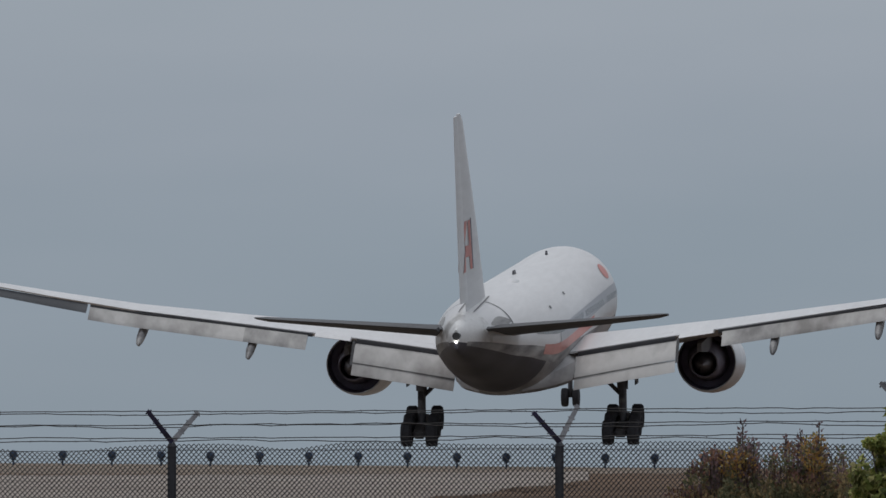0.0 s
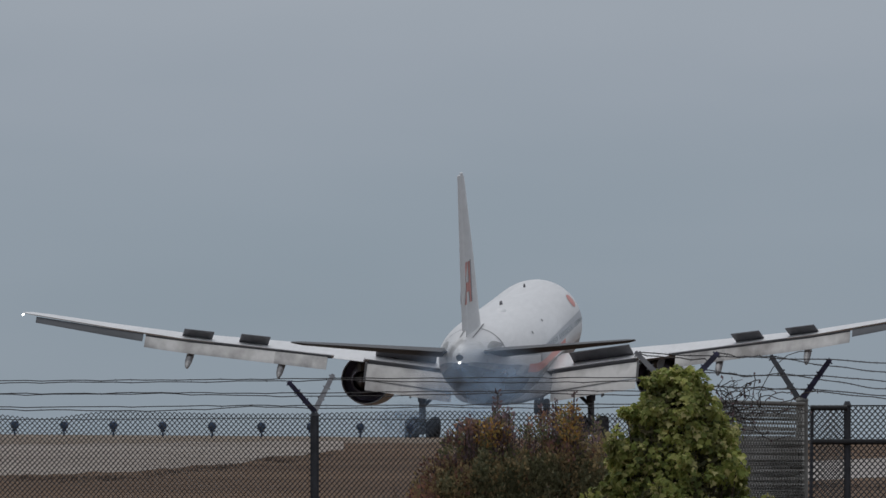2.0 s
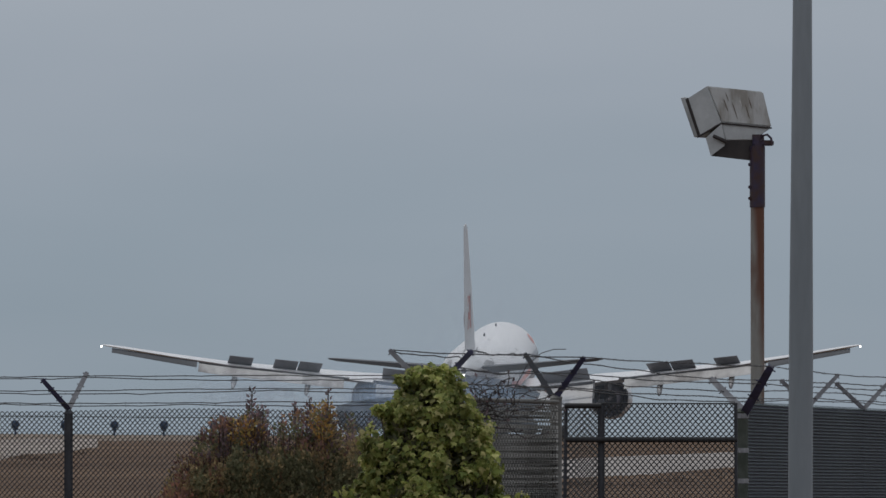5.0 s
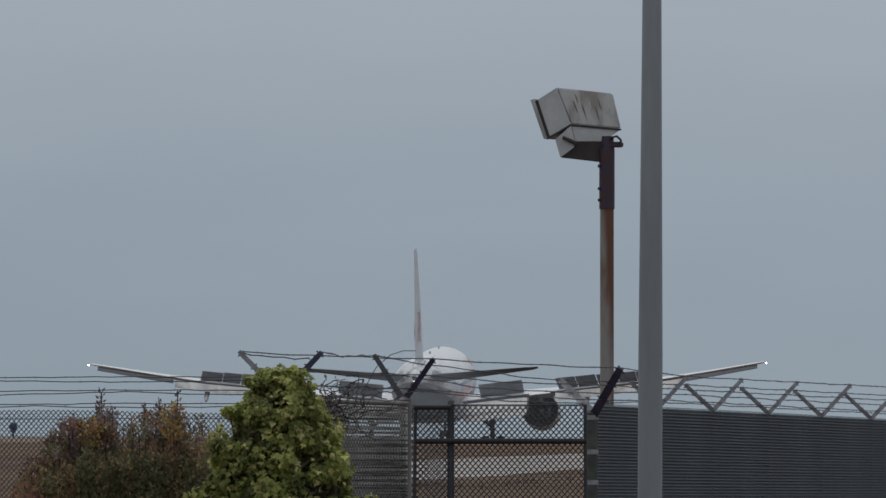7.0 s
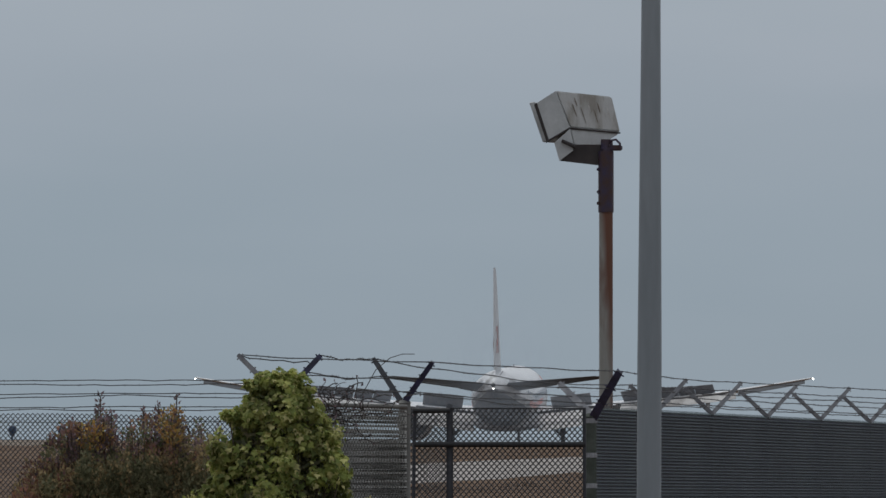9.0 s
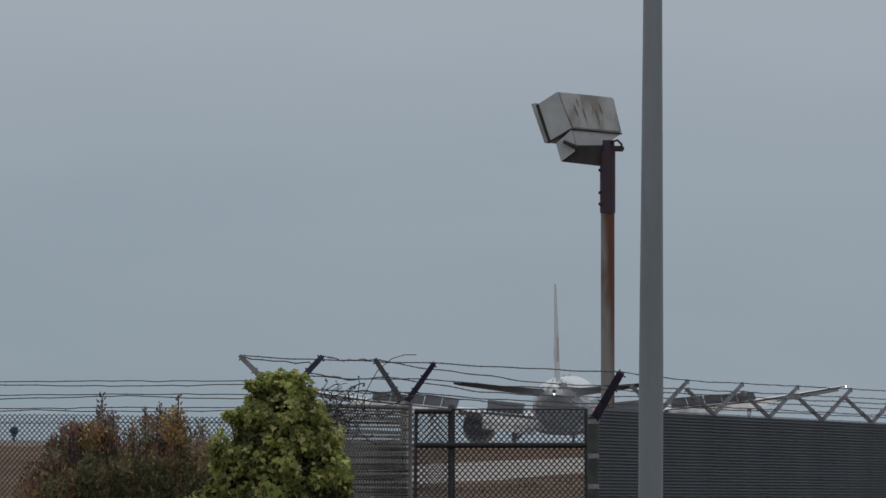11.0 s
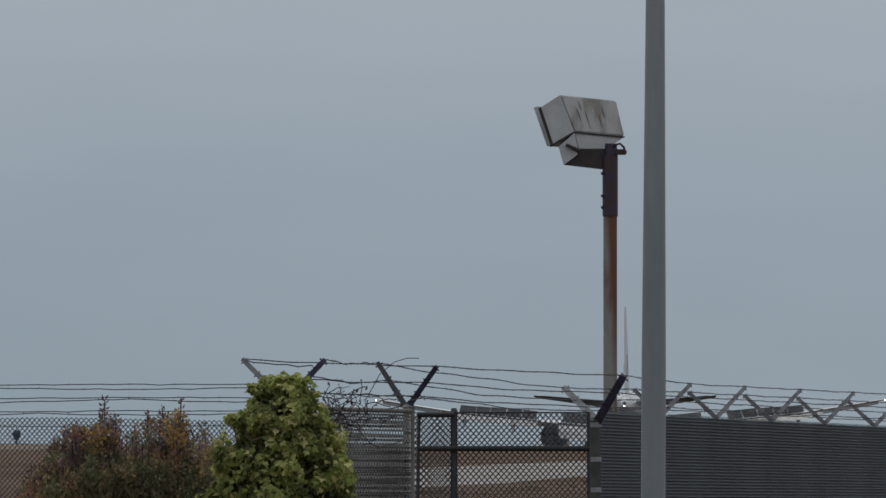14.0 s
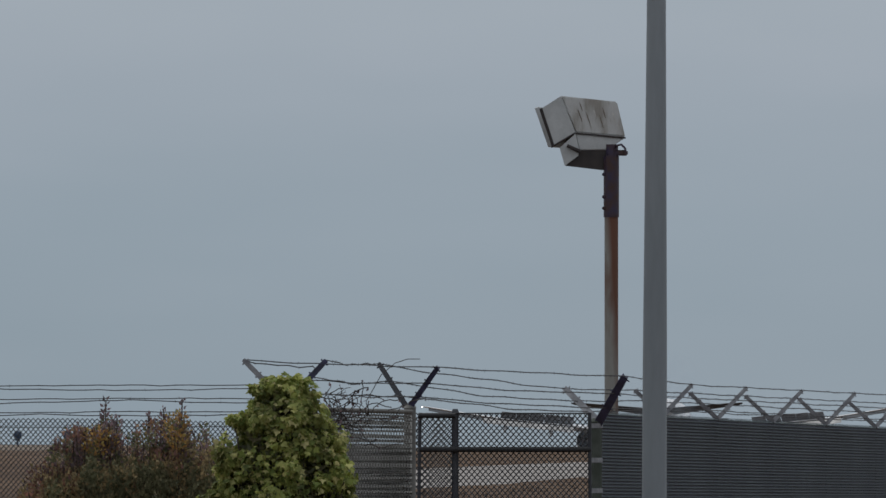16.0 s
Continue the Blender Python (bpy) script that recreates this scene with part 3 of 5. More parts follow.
lb = solid([(1009, 228), (1096, 236), (1076, 249), (1066, 257), (1016, 257)], [(1009, 230), (1080, 240), (1070, 254), (1060, 258), (1012, 258)], -0.006, 0.4)
bmesh.ops.bevel(lb, geom=lb.edges, offset=0.006, segments=1, affect="EDGES")
part("gear_box", lb, M_HEADSIDE, lamp, "grey control gear box", True)
ub = solid([(1016, 257), (1066, 257), (1072, 268), (1060, 293), (991, 285), (1014, 267)], [(1014, 258), (1050, 258), (1060, 268), (1050, 284), (994, 280), (1010, 266)], 0.0, 0.4)
part("bracket_box", ub, M_UNDER, lamp, "dark underside of the gear box")
# dark strip stands in for the shade of the gap behind the rim
part("rim_gap_strip", solid([(945, 185), (950, 182), (972, 249), (967, 251)], [(950, 186), (954, 184), (974, 246), (970, 248)], -0.016, 0.1), M_UNDER, lamp, "dark strip put in the gap behind the rim")
part("lower_lip", pipe([spot(966, 252, DL - 0.014), spot(1008, 227, DL - 0.014), spot(1098, 235.5, DL - 0.014)], 0.009, 6), M_UNDER, lamp, "dark lower lip of the housing")
fl = solid([(981, 253), (1009, 228), (1016, 257), (1014, 267), (990, 285)], [(986, 254), (1008, 232), (1014, 256), (1012, 265), (994, 280)], -0.02, 0.2)
part("side_plate", fl, M_HEADSIDE, lamp, "pale end plate of the gear box")
part("pivot_stub", tube(spot(994, 249, DL - 0.05), spot(1018, 260, DL - 0.05), 0.016, 0.02, 10), M_UNDER, lamp, "dark pivot stub", True)
bm = box((0.19, 0.1, 0.05), spot(1083, 262, DL), 0.01)
pipe([spot(1078, 258, DL - 0.06), spot(1082, 249, DL - 0.06), spot(1090, 247, DL - 0.06), spot(1097, 254, DL - 0.06), spot(1098, 266, DL - 0.06)], 0.012, 6, bm)
part("clamp", bm, M_SLEEVE, lamp, "dark clamp with a cable loop")

# ---------------------------------------------------------------- approach lights on the crest
M_APP = material("dark_blue_lamp_housing", (0.05, 0.085, 0.15), (0.035, 0.058, 0.10), 8, 0.5, 0.2)
first = None
for i in range(15):
    u = -1117 + 87.6 * i
    d = 690.0
    x = (u - 784) / F * d
    g = ground_z(x, d)
    if first is None:
        first = thing("approach_light", "small dark blue elevated approach light on a stalk", "runway light", "approach light bar")
        part("stalk", tube((0, 0, -0.05), (0, 0, 0.5), 0.06, 0.05, 8), M_APP, first)
        hd = turned([(-0.2, 0.08), (-0.16, 0.21), (0.05, 0.25), (0.18, 0.18), (0.22, 0.05)], 14)
        bmesh.ops.translate(hd, vec=(0, 0, 0.62), verts=hd.verts)
        part("lamp_head", hd, M_APP, first, "", True)
        part("bracket", box((0.3, 0.12, 0.1), (0, 0, 0.34), 0.02), M_APP, first)
        first.matrix_basis = pose(x, d, g)
    else:
        copy_thing(first, pose(x, d, g, 0, 0, (i * 37) % 11 - 5))

# ---------------------------------------------------------------- the airliner: x right, y forward, z up, origin under the main gear
HULL = [(31.8, 4.55, 0.06, 0.06), (31.3, 4.58, 0.62, 0.6), (30.3, 4.7, 1.2, 1.18), (28.8, 4.9, 1.82, 1.85), (26.8, 5.15, 2.42, 2.5), (24.2, 5.34, 2.9, 2.95),
        (21.0, 5.4, 3.1, 3.1), (14, 5.4, 3.1, 3.1), (7, 5.4, 3.1, 3.1), (0, 5.4, 3.1, 3.1), (-6, 5.4, 3.1, 3.1), (-10.5, 5.5, 3.07, 2.98),
        (-14.5, 5.76, 2.92, 2.70), (-18.5, 6.06, 2.6, 2.34), (-22.5, 6.3, 2.12, 2.0), (-26.0, 6.58, 1.55, 1.55), (-29.0, 6.78, 0.98, 1.12), (-31.0, 6.88, 0.48, 0.78),
        (-31.9, 6.92, 0.16, 0.5)]


def hull_at(y):
    """Centre height and radii of the hull at y, on a smooth curve through its frames."""
    for i, ((y0, *a), (y1, *b)) in enumerate(zip(HULL, HULL[1:])):
        if y1 <= y <= y0:
            k = (y0 - y) / (y0 - y1)
            pa, pb = HULL[max(0, i - 1)], HULL[min(len(HULL) - 1, i + 2)]
            out = []
            for c, (p, q) in enumerate(zip(a, b), 1):
                ma = (q - pa[c]) / (y1 - pa[0]) * (y1 - y0) if i else q - p
                mb = (pb[c] - p) / (pb[0] - y0) * (y1 - y0)
                out.append(p * (2 * k ** 3 - 3 * k ** 2 + 1) + ma * (k ** 3 - 2 * k ** 2 + k) + q * (3 * k ** 2 - 2 * k ** 3) + mb * (k ** 3 - k ** 2))
            return out
    return HULL[-1][1:]


def skin(y, deg, off=0.0):
    """A place on the hull: deg 0 is the right side, 90 the top."""
    cz, rx, rz = hull_at(y)
    a = radians(deg)
    return Vector(((rx + off) * math.cos(a), y, cz + (rz + off) * math.sin(a)))


def hull_shell(lo, hi, steps, front=99, back=-99):
    bm = bmesh.new()
    ys = []
    for (y0, *_), (y1, *_) in zip(HULL, HULL[1:]):
        k = 5 if abs(y1 - y0) > 2.5 else 3
        ys += [y0 + (y1 - y0) * i / k for i in range(k)]
    ys.append(HULL[-1][0])
    ys = sorted({y for y in ys if back <= y <= front} | {y for y in (front, back) if abs(y) < 50}, reverse=True)
    rows = [[bm.verts.new(skin(y, lo + (hi - lo) * i / steps)) for i in range(steps + 1)] for y in ys]
    for a, b in zip(rows, rows[1:]):
        for i in range(steps):
            bm.faces.new((a[i], a[i + 1], b[i + 1], b[i]))
    if back < -50:
        bm.faces.new(rows[-1])
    return bm


def decal(y0, y1, low, high, n=14, m=5, off=0.02):
    """A painted patch on the hull between two lines low(k), high(k) in degrees, k from 0 at y0 to 1 at y1."""
    bm = bmesh.new()
    rows = []
    for i in range(n + 1):
        k = i / n
        y = y0 + (y1 - y0) * k
        a, b = low(k), high(k)
        rows.append([bm.verts.new(skin(y, a + (b - a) * j / m, off)) for j in range(m + 1)])
    for a, b in zip(rows, rows[1:]):
        for j in range(m):
            bm.faces.new((a[j], a[j + 1], b[j + 1], b[j]))
    return bm


FOIL = [(0, 0), (0.015, 0.22), (0.08, 0.42), (0.25, 0.55), (0.5, 0.5), (0.75, 0.28), (1, 0.03), (1, -0.03), (0.75, -0.2), (0.5, -0.38), (0.25, -0.42), (0.08, -0.3), (0.015, -0.16)]


def foil(x, le, te, z, thick, upright=False):
    c = le - te
    if upright:
        return [Vector((v * thick, le - u * c, z)) for u, v in FOIL]
    return [Vector((x, le - u * c, z + v * thick)) for u, v in FOIL]


WING = [(1.5, 12.2, -2.2, 4.0, 1.75), (2.9, 11.3, -2.3, 4.15, 1.6), (6, 9.0, -2.5, 4.55, 1.25), (9.6, 6.5, -2.75, 4.98, 0.98), (10.6, 5.9, -3.0, 5.1, 0.9), (15, 3.0, -4.2, 5.65, 0.7),
        (20.6, -0.7, -5.35, 6.3, 0.5), (25, -3.5, -6.9, 7.05, 0.36), (28.8, -6.0, -8.25, 7.75, 0.25), (30.0, -7.1, -8.7, 7.97, 0.18), (30.45, -7.9, -8.9, 8.05, 0.06)]


def wing_at(x):
    for a, b in zip(WING, WING[1:]):
        if a[0] <= x <= b[0]:
            k = (x - a[0]) / (b[0] - a[0])
            return [p + (q - p) * k for p, q in zip(a, b)][1:]
    return list(WING[-1][1:])


def panel(x0, x1, chord0, chord1, drop, back, droop, thick, s, n=6, sink=0.0):
    """A flap: a slender section set behind the wing's rear edge, drooped by an angle."""
    rings = []
    a = radians(droop)
    for i in range(n + 1):
        k = i / n
        x = x0 + (x1 - x0) * k
        le, te, z, t = wing_at(x)
        c = chord0 + (chord1 - chord0) * k
        ring = []
        for u, v in FOIL:
            p, q = -u * c, v * thick
            ring.append(Vector((s * x, te + back + p * math.cos(a) + q * math.sin(a), z - drop + p * math.sin(a) + q * math.cos(a))))
        rings.append(ring)
    return loft(rings)


def wheel_mesh(r, w):
    prof = [(-w * 0.3, r * 0.42), (-w * 0.5, r * 0.62), (-w * 0.46, r * 0.88), (-w * 0.3, r), (w * 0.3, r), (w * 0.46, r * 0.88), (w * 0.5, r * 0.62), (w * 0.3, r * 0.42)]
    rings = [[(s, math.cos(2 * math.pi * i / 24) * q, math.sin(2 * math.pi * i / 24) * q) for i in range(24)] for s, q in prof]
    return loft(rings)


def hub_mesh(r, w):
    rings = [[(s, math.cos(2 * math.pi * i / 16) * q, math.sin(2 * math.pi * i / 16) * q) for i in range(16)] for s, q in
             [(-w * 0.42, r * 0.12), (-w * 0.36, r * 0.45), (w * 0.36, r * 0.45), (w * 0.42, r * 0.12)]]
    return loft(rings)


MOVING = []  # (object, rows)


def airliner():
    jet = thing("airliner", "white twin-engine wide-body airliner with red and grey livery, landing gear down", "airplane")
    part("fuselage", hull_shell(-14, 194, 44, 99, -27.0), M_WHITE, jet, "glossy white painted upper fuselage", True)
    part("tail_cone", hull_shell(-14, 194, 40, -27.0, -99), M_DIRTY, jet, "sooty pale tail cone", True)
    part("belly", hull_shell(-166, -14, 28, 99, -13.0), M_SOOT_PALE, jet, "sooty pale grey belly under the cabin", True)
    # darker than the forward belly: the tail's underside shade is in this grey
    part("tail_belly", hull_shell(-166, -14, 28, -13.0, -99), M_BELLY, jet, "grey tail underside with shade painted into the colour", True)
    for side in (0, 1):
        turn = (lambda d: 180 - d) if side else (lambda d: d)
        # sooty mid-grey step between the white hull and the shade painted below it
        part("soot_streak", decal(2.0, -31.0, lambda k: turn(-25), lambda k: turn(-9), 24, 4, 0.008), M_SOOT, jet, "sooty grey streaks softening the belly's painted shade", True)
    # wing-body fairing under the centre section
    fr = []
    for y, hw, zt, zb in ((13.5, 1.2, 3.2, 2.55), (11.5, 2.5, 3.9, 2.35), (8, 3.25, 4.4, 2.22), (0, 3.4, 4.5, 2.2), (-4, 3.25, 4.3, 2.22), (-8, 2.5, 3.8, 2.35), (-11, 1.2, 3.2, 2.5)):
        fr.append([Vector((hw * math.cos(a) * 1.0, y, (zt + zb) / 2 + (zt - zb) / 2 * math.copysign(abs(math.sin(a)) ** 0.6, math.sin(a)))) for a in [2 * math.pi * i / 24 for i in range(24)]])
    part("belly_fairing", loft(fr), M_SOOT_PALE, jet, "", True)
    # fin, rudder, tailplanes
    fin = [(8.0, -18.4, -27.0, 0.5), (9.2, -19.8, -27.35, 0.48), (13, -23.1, -28.5, 0.4), (18.1, -28.0, -30.05, 0.24), (18.5, -28.8, -30.15, 0.14)]
    part("fin", loft([foil(0, le, te, z, t, True) for z, le, te, t in fin]), M_WHITE, jet, "white fin", True)
    rud = [(8.6, -27.0, -29.7, 0.3), (13, -28.45, -30.7, 0.25), (18.42, -30.1, -31.6, 0.12)]
    part("rudder", loft([foil(0, le, te, z, t, True) for z, le, te, t in rud]), M_WHITE, jet, "white rudder", True)
    # livery on the fin: plain red strokes with a dark blue edge, laid on the skin of each side
    def fin_skin(y, z, off):
        for table in (fin, rud):
            for (z0, l0, t0, w0), (z1, l1, t1, w1) in zip(table, table[1:]):
                if z0 <= z <= z1:
                    k = (z - z0) / (z1 - z0)
                    le, te, w = l0 + (l1 - l0) * k, t0 + (t1 - t0) * k, w0 + (w1 - w0) * k
                    u = (le - y) / (le - te)
                    if 0 <= u <= 1:
                        for (ua, va), (ub, vb) in zip(FOIL[:7], FOIL[1:7]):
                            if ua <= u <= ub:
                                return w * (va + (vb - va) * (u - ua) / (ub - ua)) + off
        return 0.16 + off

    def stroke(name, a, b, width, mat, s, label, off=0.025):
        """A painted stroke from a to b, (y, z) on the fin, width metres wide along y."""
        bm = bmesh.new()
        rows = []
        for i in range(11):
            k = i / 10
            y, z = a[0] + (b[0] - a[0]) * k, a[1] + (b[1] - a[1]) * k
            rows.append([bm.verts.new((s * fin_skin(y + width * (j / 6 - 0.5), z, off), y + width * (j / 6 - 0.5), z)) for j in range(7)])
        for p, q in zip(rows, rows[1:]):
            for j in range(6):
                bm.faces.new((p[j], p[j + 1], q[j + 1], q[j]))
        part(name, bm, mat, jet, label)

    for s in (1, -1):
        stroke("emblem_stroke", (-28.7, 10.2), (-27.5, 12.8), 0.72, M_RED, s, "red emblem stroke on the fin")
        stroke("emblem_stroke", (-25.6, 10.2), (-26.6, 12.8), 0.72, M_RED, s, "red emblem stroke on the fin")
        stroke("emblem_bar", (-27.1, 10.9), (-27.0, 11.5), 2.2, M_RED, s, "red emblem bar on the fin", 0.03)
        stroke("emblem_edge", (-25.12, 10.2), (-26.12, 12.9), 0.26, M_NAVY, s, "dark blue edge of the emblem", 0.03)
        # rudder's leading band
        st = [(0.3, -20.4, -27.5, 7.12, 0.75), (2.0, -21.4, -28.1, 7.2, 0.62), (10.2, -27.7, -30.2, 7.73, 0.26), (10.75, -28.4, -30.35, 7.78, 0.12)]
        trim = lambda ring: [Vector((q.x, q.y, q.z - (q.y + 27.5) * 0.095)) for q in ring]
        sp = part("tailplane", loft([trim(foil(s * x, le, te, z, t)) for x, le, te, z, t in st]), M_STAB, jet, "grey tailplane, underside shade in its colour", True)
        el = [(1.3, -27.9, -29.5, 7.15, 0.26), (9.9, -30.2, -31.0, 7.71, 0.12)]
        part("elevator", loft([trim(foil(s * x, le, te, z - 0.03, t)) for x, le, te, z, t in el]), M_STAB, jet, "grey elevator, underside shade in its colour", True)
        droop = lambda ring, te: [Vector((q.x, q.y, q.z - (q.y - te) * 0.05)) for q in ring]
        wing = part("wing", loft([droop(foil(s * x, le, te, z + 0.15 * (x / 30) ** 2, t), te) for x, le, te, z, t in WING]), M_WHITE, jet, "white upper wing surface", True)
        # in the air the wing bows upwards; it settles as the wheels take the weight
        root = Matrix.Translation((s * 3.0, 0, 4.2))
        lift = lambda deg: root @ pose(0, 0, 0, 0, -s * deg) @ root.inverted()
        MOVING.append((wing, [(0, lift(1.7)), (1.5, lift(1.9)), (2.0, lift(0.75)), (2.5, lift(0.5)), (3.5, lift(-0.1)), (5, lift(-0.3)), (7.5, lift(-0.9)), (9, lift(-1.2)), (16, lift(-1.3))]))
        # solid dark strips stand in for the shade in the flap gaps
        part("cove_shade", panel(3.3, 8.7, 0.34, 0.30, 0.0, 0.0, 78, 0.1, s), M_SLOT, wing, "dark strip painted as gap shade above the flap")
        part("outer_cove_shade", panel(11.05, 22.8, 0.2, 0.16, 0.0, 0.0, 78, 0.08, s), M_SLOT, wing, "dark strip painted as gap shade above the flap")
        part("inboard_flap", panel(3.2, 8.75, 1.85, 1.65, 0.28, -0.05, 33, 0.28, s), M_FLAP, wing, "sooty grey lowered flap", True)
        part("aft_flap", panel(3.2, 8.75, 1.05, 0.9, 1.24, -1.4, 40, 0.2, s), M_FLAP, wing, "lowered aft flap", True)
        part("flaperon", panel(8.95, 10.85, 1.2, 1.1, 0.03, 0.15, 3, 0.24, s), M_WHITE, wing, "white flaperon", True)
        part("outboard_flap", panel(14.6, 22.8, 1.343, 1.2, 0.15, -0.04, 30, 0.2, s), M_FLAP, wing, "grey lowered flap", True)
        part("outboard_flap", panel(11.3, 14.6, 1.4, 1.343, 0.15, -0.04, 30, 0.2, s, 3), M_FLAP_SOOT, wing, "lowered flap blackened by exhaust", True)
        part("flap_end_plate", panel(8.76, 8.9, 1.95, 1.95, 0.2, 0.0, 36, 0.55, s, 1), M_SLOT, wing, "dark end plate of the flap")
        part("aileron", panel(22.95, 29.6, 0.85, 0.6, 0.02, 0.1, 30, 0.2, s), M_STAB, wing, "grey drooped aileron, underside shade in its colour", True)
        for x in (14.2, 20.0):
            le, te, z, t = wing_at(x)
            rg = []
            for k, r in ((0, 0.08), (0.15, 0.3), (0.5, 0.42), (0.8, 0.38), (0.93, 0.26), (1, 0.05)):
                y, zz, r = te + 2.4 - 4.7 * k, z - 0.5 - 1.1 * k ** 1.4, r * 0.8
                rg.append([(s * x + math.cos(a) * r * 0.7, y, zz + math.sin(a) * r) for a in [2 * math.pi * i / 12 for i in range(12)]])
            part("flap_track_fairing", loft(rg), M_SOOT, wing, "sooty canoe-shaped flap track fairing", True)
        # nacelle
        ex, ez = s * 9.65, 3.12
        cowl = [(8.9, 1.4), (9.35, 1.54), (9.2, 1.62), (8.0, 1.73), (6.0, 1.75), (4.2, 1.71), (3.0, 1.62), (3.02, 1.56), (4.4, 1.58), (6.5, 1.56), (8.2, 1.4)]
        nac = turned(cowl, 36, "y", False)
        bmesh.ops.translate(nac, vec=(ex, 1.8, ez), verts=nac.verts)
        for v in nac.verts:
            v.co.z -= (v.co.y - 4.8) * 0.06
        eng = part("engine", nac, M_NACELLE, jet, "large pale grey turbofan nacelle", True)
        lin = turned([(3.03, 1.555), (3.7, 1.555), (4.3, 1.5), (4.4, 0.6)], 36, "y", False)
        bmesh.ops.translate(lin, vec=(ex, 1.8, ez), verts=lin.verts)
        part("fan_duct", lin, M_NOZZLE, eng, "dark blue-black fan duct", True)
        core = turned([(6.0, 1.2), (4.2, 1.15), (2.4, 0.88), (1.4, 0.76), (1.42, 0.69), (2.6, 0.72)], 28, "y", False)
        bmesh.ops.translate(core, vec=(ex, 1.8, ez), verts=core.verts)
        part("core_nozzle", core, M_CORE, eng, "dark core cowl", True)
        plug = turned([(2.6, 0.7), (1.6, 0.5), (0.5, 0.06)], 20)
        bmesh.ops.translate(plug, vec=(ex, 1.8, ez), verts=plug.verts)
        part("exhaust_plug", plug, M_HOT, eng, "burnt metal exhaust cone", True)
        fan = turned([(8.0, 1.4), (7.9, 0.3), (8.6, 0.05)], 28, "y", False)
        bmesh.ops.translate(fan, vec=(ex, 1.8, ez), verts=fan.verts)
        part("fan", fan, M_HOT, eng, "", True)
        py = []
        for y, zb, zt, w in ((9.6, 4.5, 4.7, 0.1), (7.6, 4.1, 4.8, 0.28), (4.0, 3.7, 4.6, 0.3), (0.6, 3.95, 4.4, 0.12)):
            py.append([(ex - w, y, zb), (ex + w, y, zb), (ex + w, y, zt), (ex - w, y, zt)])
        part("pylon", loft(py), M_SPOILER, jet, "engine pylon")
        # main gear
        gx = s * 5.49
        st = tube((gx, 0.0, 4.3), (gx, 0, 2.0), 0.32, 0.3, 14)
        tube((gx, 0.0, 2.1), (gx, 0, 0.2), 0.22, 0.22, 14, st)
        leg = part("main_gear_leg", st, M_GEAR, jet, "grey steel landing gear leg", True)
        part("side_brace", tube((gx - s * 0.1, 0.1, 1.7), (gx - s * 1.9, 0.3, 3.5), 0.11, 0.14), M_GEAR, leg)
        part("drag_brace", tube((gx, 0.2, 2.2), (gx, 2.2, 3.8), 0.1, 0.12), M_GEAR, leg)
        part("torque_link", box((0.3, 0.55, 0.09), (gx, -0.42, 1.75), 0.02, None, Matrix.Rotation(radians(50), 4, "X")), M_GEAR, leg)
        part("gear_door", box((0.07, 1.5, 1.7), (gx + s * 0.75, 0.2, 3.1), 0.02), M_BELLY, jet, "grey gear door")
        bog = bmesh.new()
        box((0.62, 3.3, 0.46), (0, 0, -0.02), 0.08, bog)
        for y in (-1.46, 0, 1.46):
            tube((-0.8, y, 0), (0.8, y, 0), 0.1, 0.1, 10, bog)
        bogie = part("gear_bogie", bog, M_GEAR, jet, "six-wheel landing gear bogie")
        bogie.location = (gx, 0, 0.22)
        wm = None
        for y in (-1.46, 0, 1.46):
            for side in (-0.68, 0.68):
                if wm is None:
                    w = part("wheel", wheel_mesh(0.68, 0.64), M_TYRE, bogie, "black rubber tyre", True)
                    wm = w.data
                    h = part("hub", hub_mesh(0.67, 0.5), M_GEAR, bogie, "", True)
                    hm = h.data
                else:
                    w, h = new("wheel", wm), new("hub", hm)
                    w.parent = h.parent = bogie
                w.location = h.location = (side, y, 0)
        MOVING.append((bogie, [(0, pose(gx, 0, 0.08, 13)), (1.7, pose(gx, 0, 0.08, 13)), (2.0, pose(gx, 0, 0.22, 0)), (16, pose(gx, 0, 0.22, 0))]))
        # spoilers lift after touchdown
        for x0, x1, ch in ((4.5, 8.4, 1.6), (11.6, 13.35, 1.4), (13.4, 15.2, 1.4), (15.25, 17.1, 1.35), (17.15, 18.75, 1.3), (18.8, 20.7, 1.25)):
            xm = (x0 + x1) / 2
            la, ta, za, tk = wing_at(x0)
            lb, tb, zb, tkb = wing_at(x1)
            w = math.hypot(x1 - x0, zb - za)
            sp = part("spoiler", box((w + 0.04, ch, 0.07), (0, -ch / 2, 0.0), 0.012), M_SPOILER, wing, "grey spoiler panel, dark beneath")
            sp.data.materials.append(M_WHITE)
            for f in sp.data.polygons:
                f.material_index = 1 if f.normal.z > 0.5 else 0
            yaw = s * math.degrees(math.atan2(tb - ta, x1 - x0))
            tilt = s * math.degrees(math.atan2(zb - za, x1 - x0))
            base = Matrix.Translation((s * xm, (ta + tb) / 2 + ch + 0.15, (za + zb) / 2 + tk * 0.1)) @ pose(0, 0, 0, 0, -tilt, yaw)
            down, up, full = base @ pose(0, 0, 0, 7), base @ pose(0, 0, 0, -29), base @ pose(0, 0, 0, -47)
            # most panels lift at touchdown, two more once the nose comes down
            a = 3.0 if x0 == 13.4 else 1.7
            rows = [(0, down), (a, down), (a + 0.35 + (a - 1.7) * 0.3, up), (4.6, base @ pose(0, 0, 0, -33)), (7.3, full), (16, full)]
            if x0 in (11.6, 17.15):
                rows = [(0, down), (5.4, down), (7.0, full), (16, full)]
            MOVING.append((sp, rows))
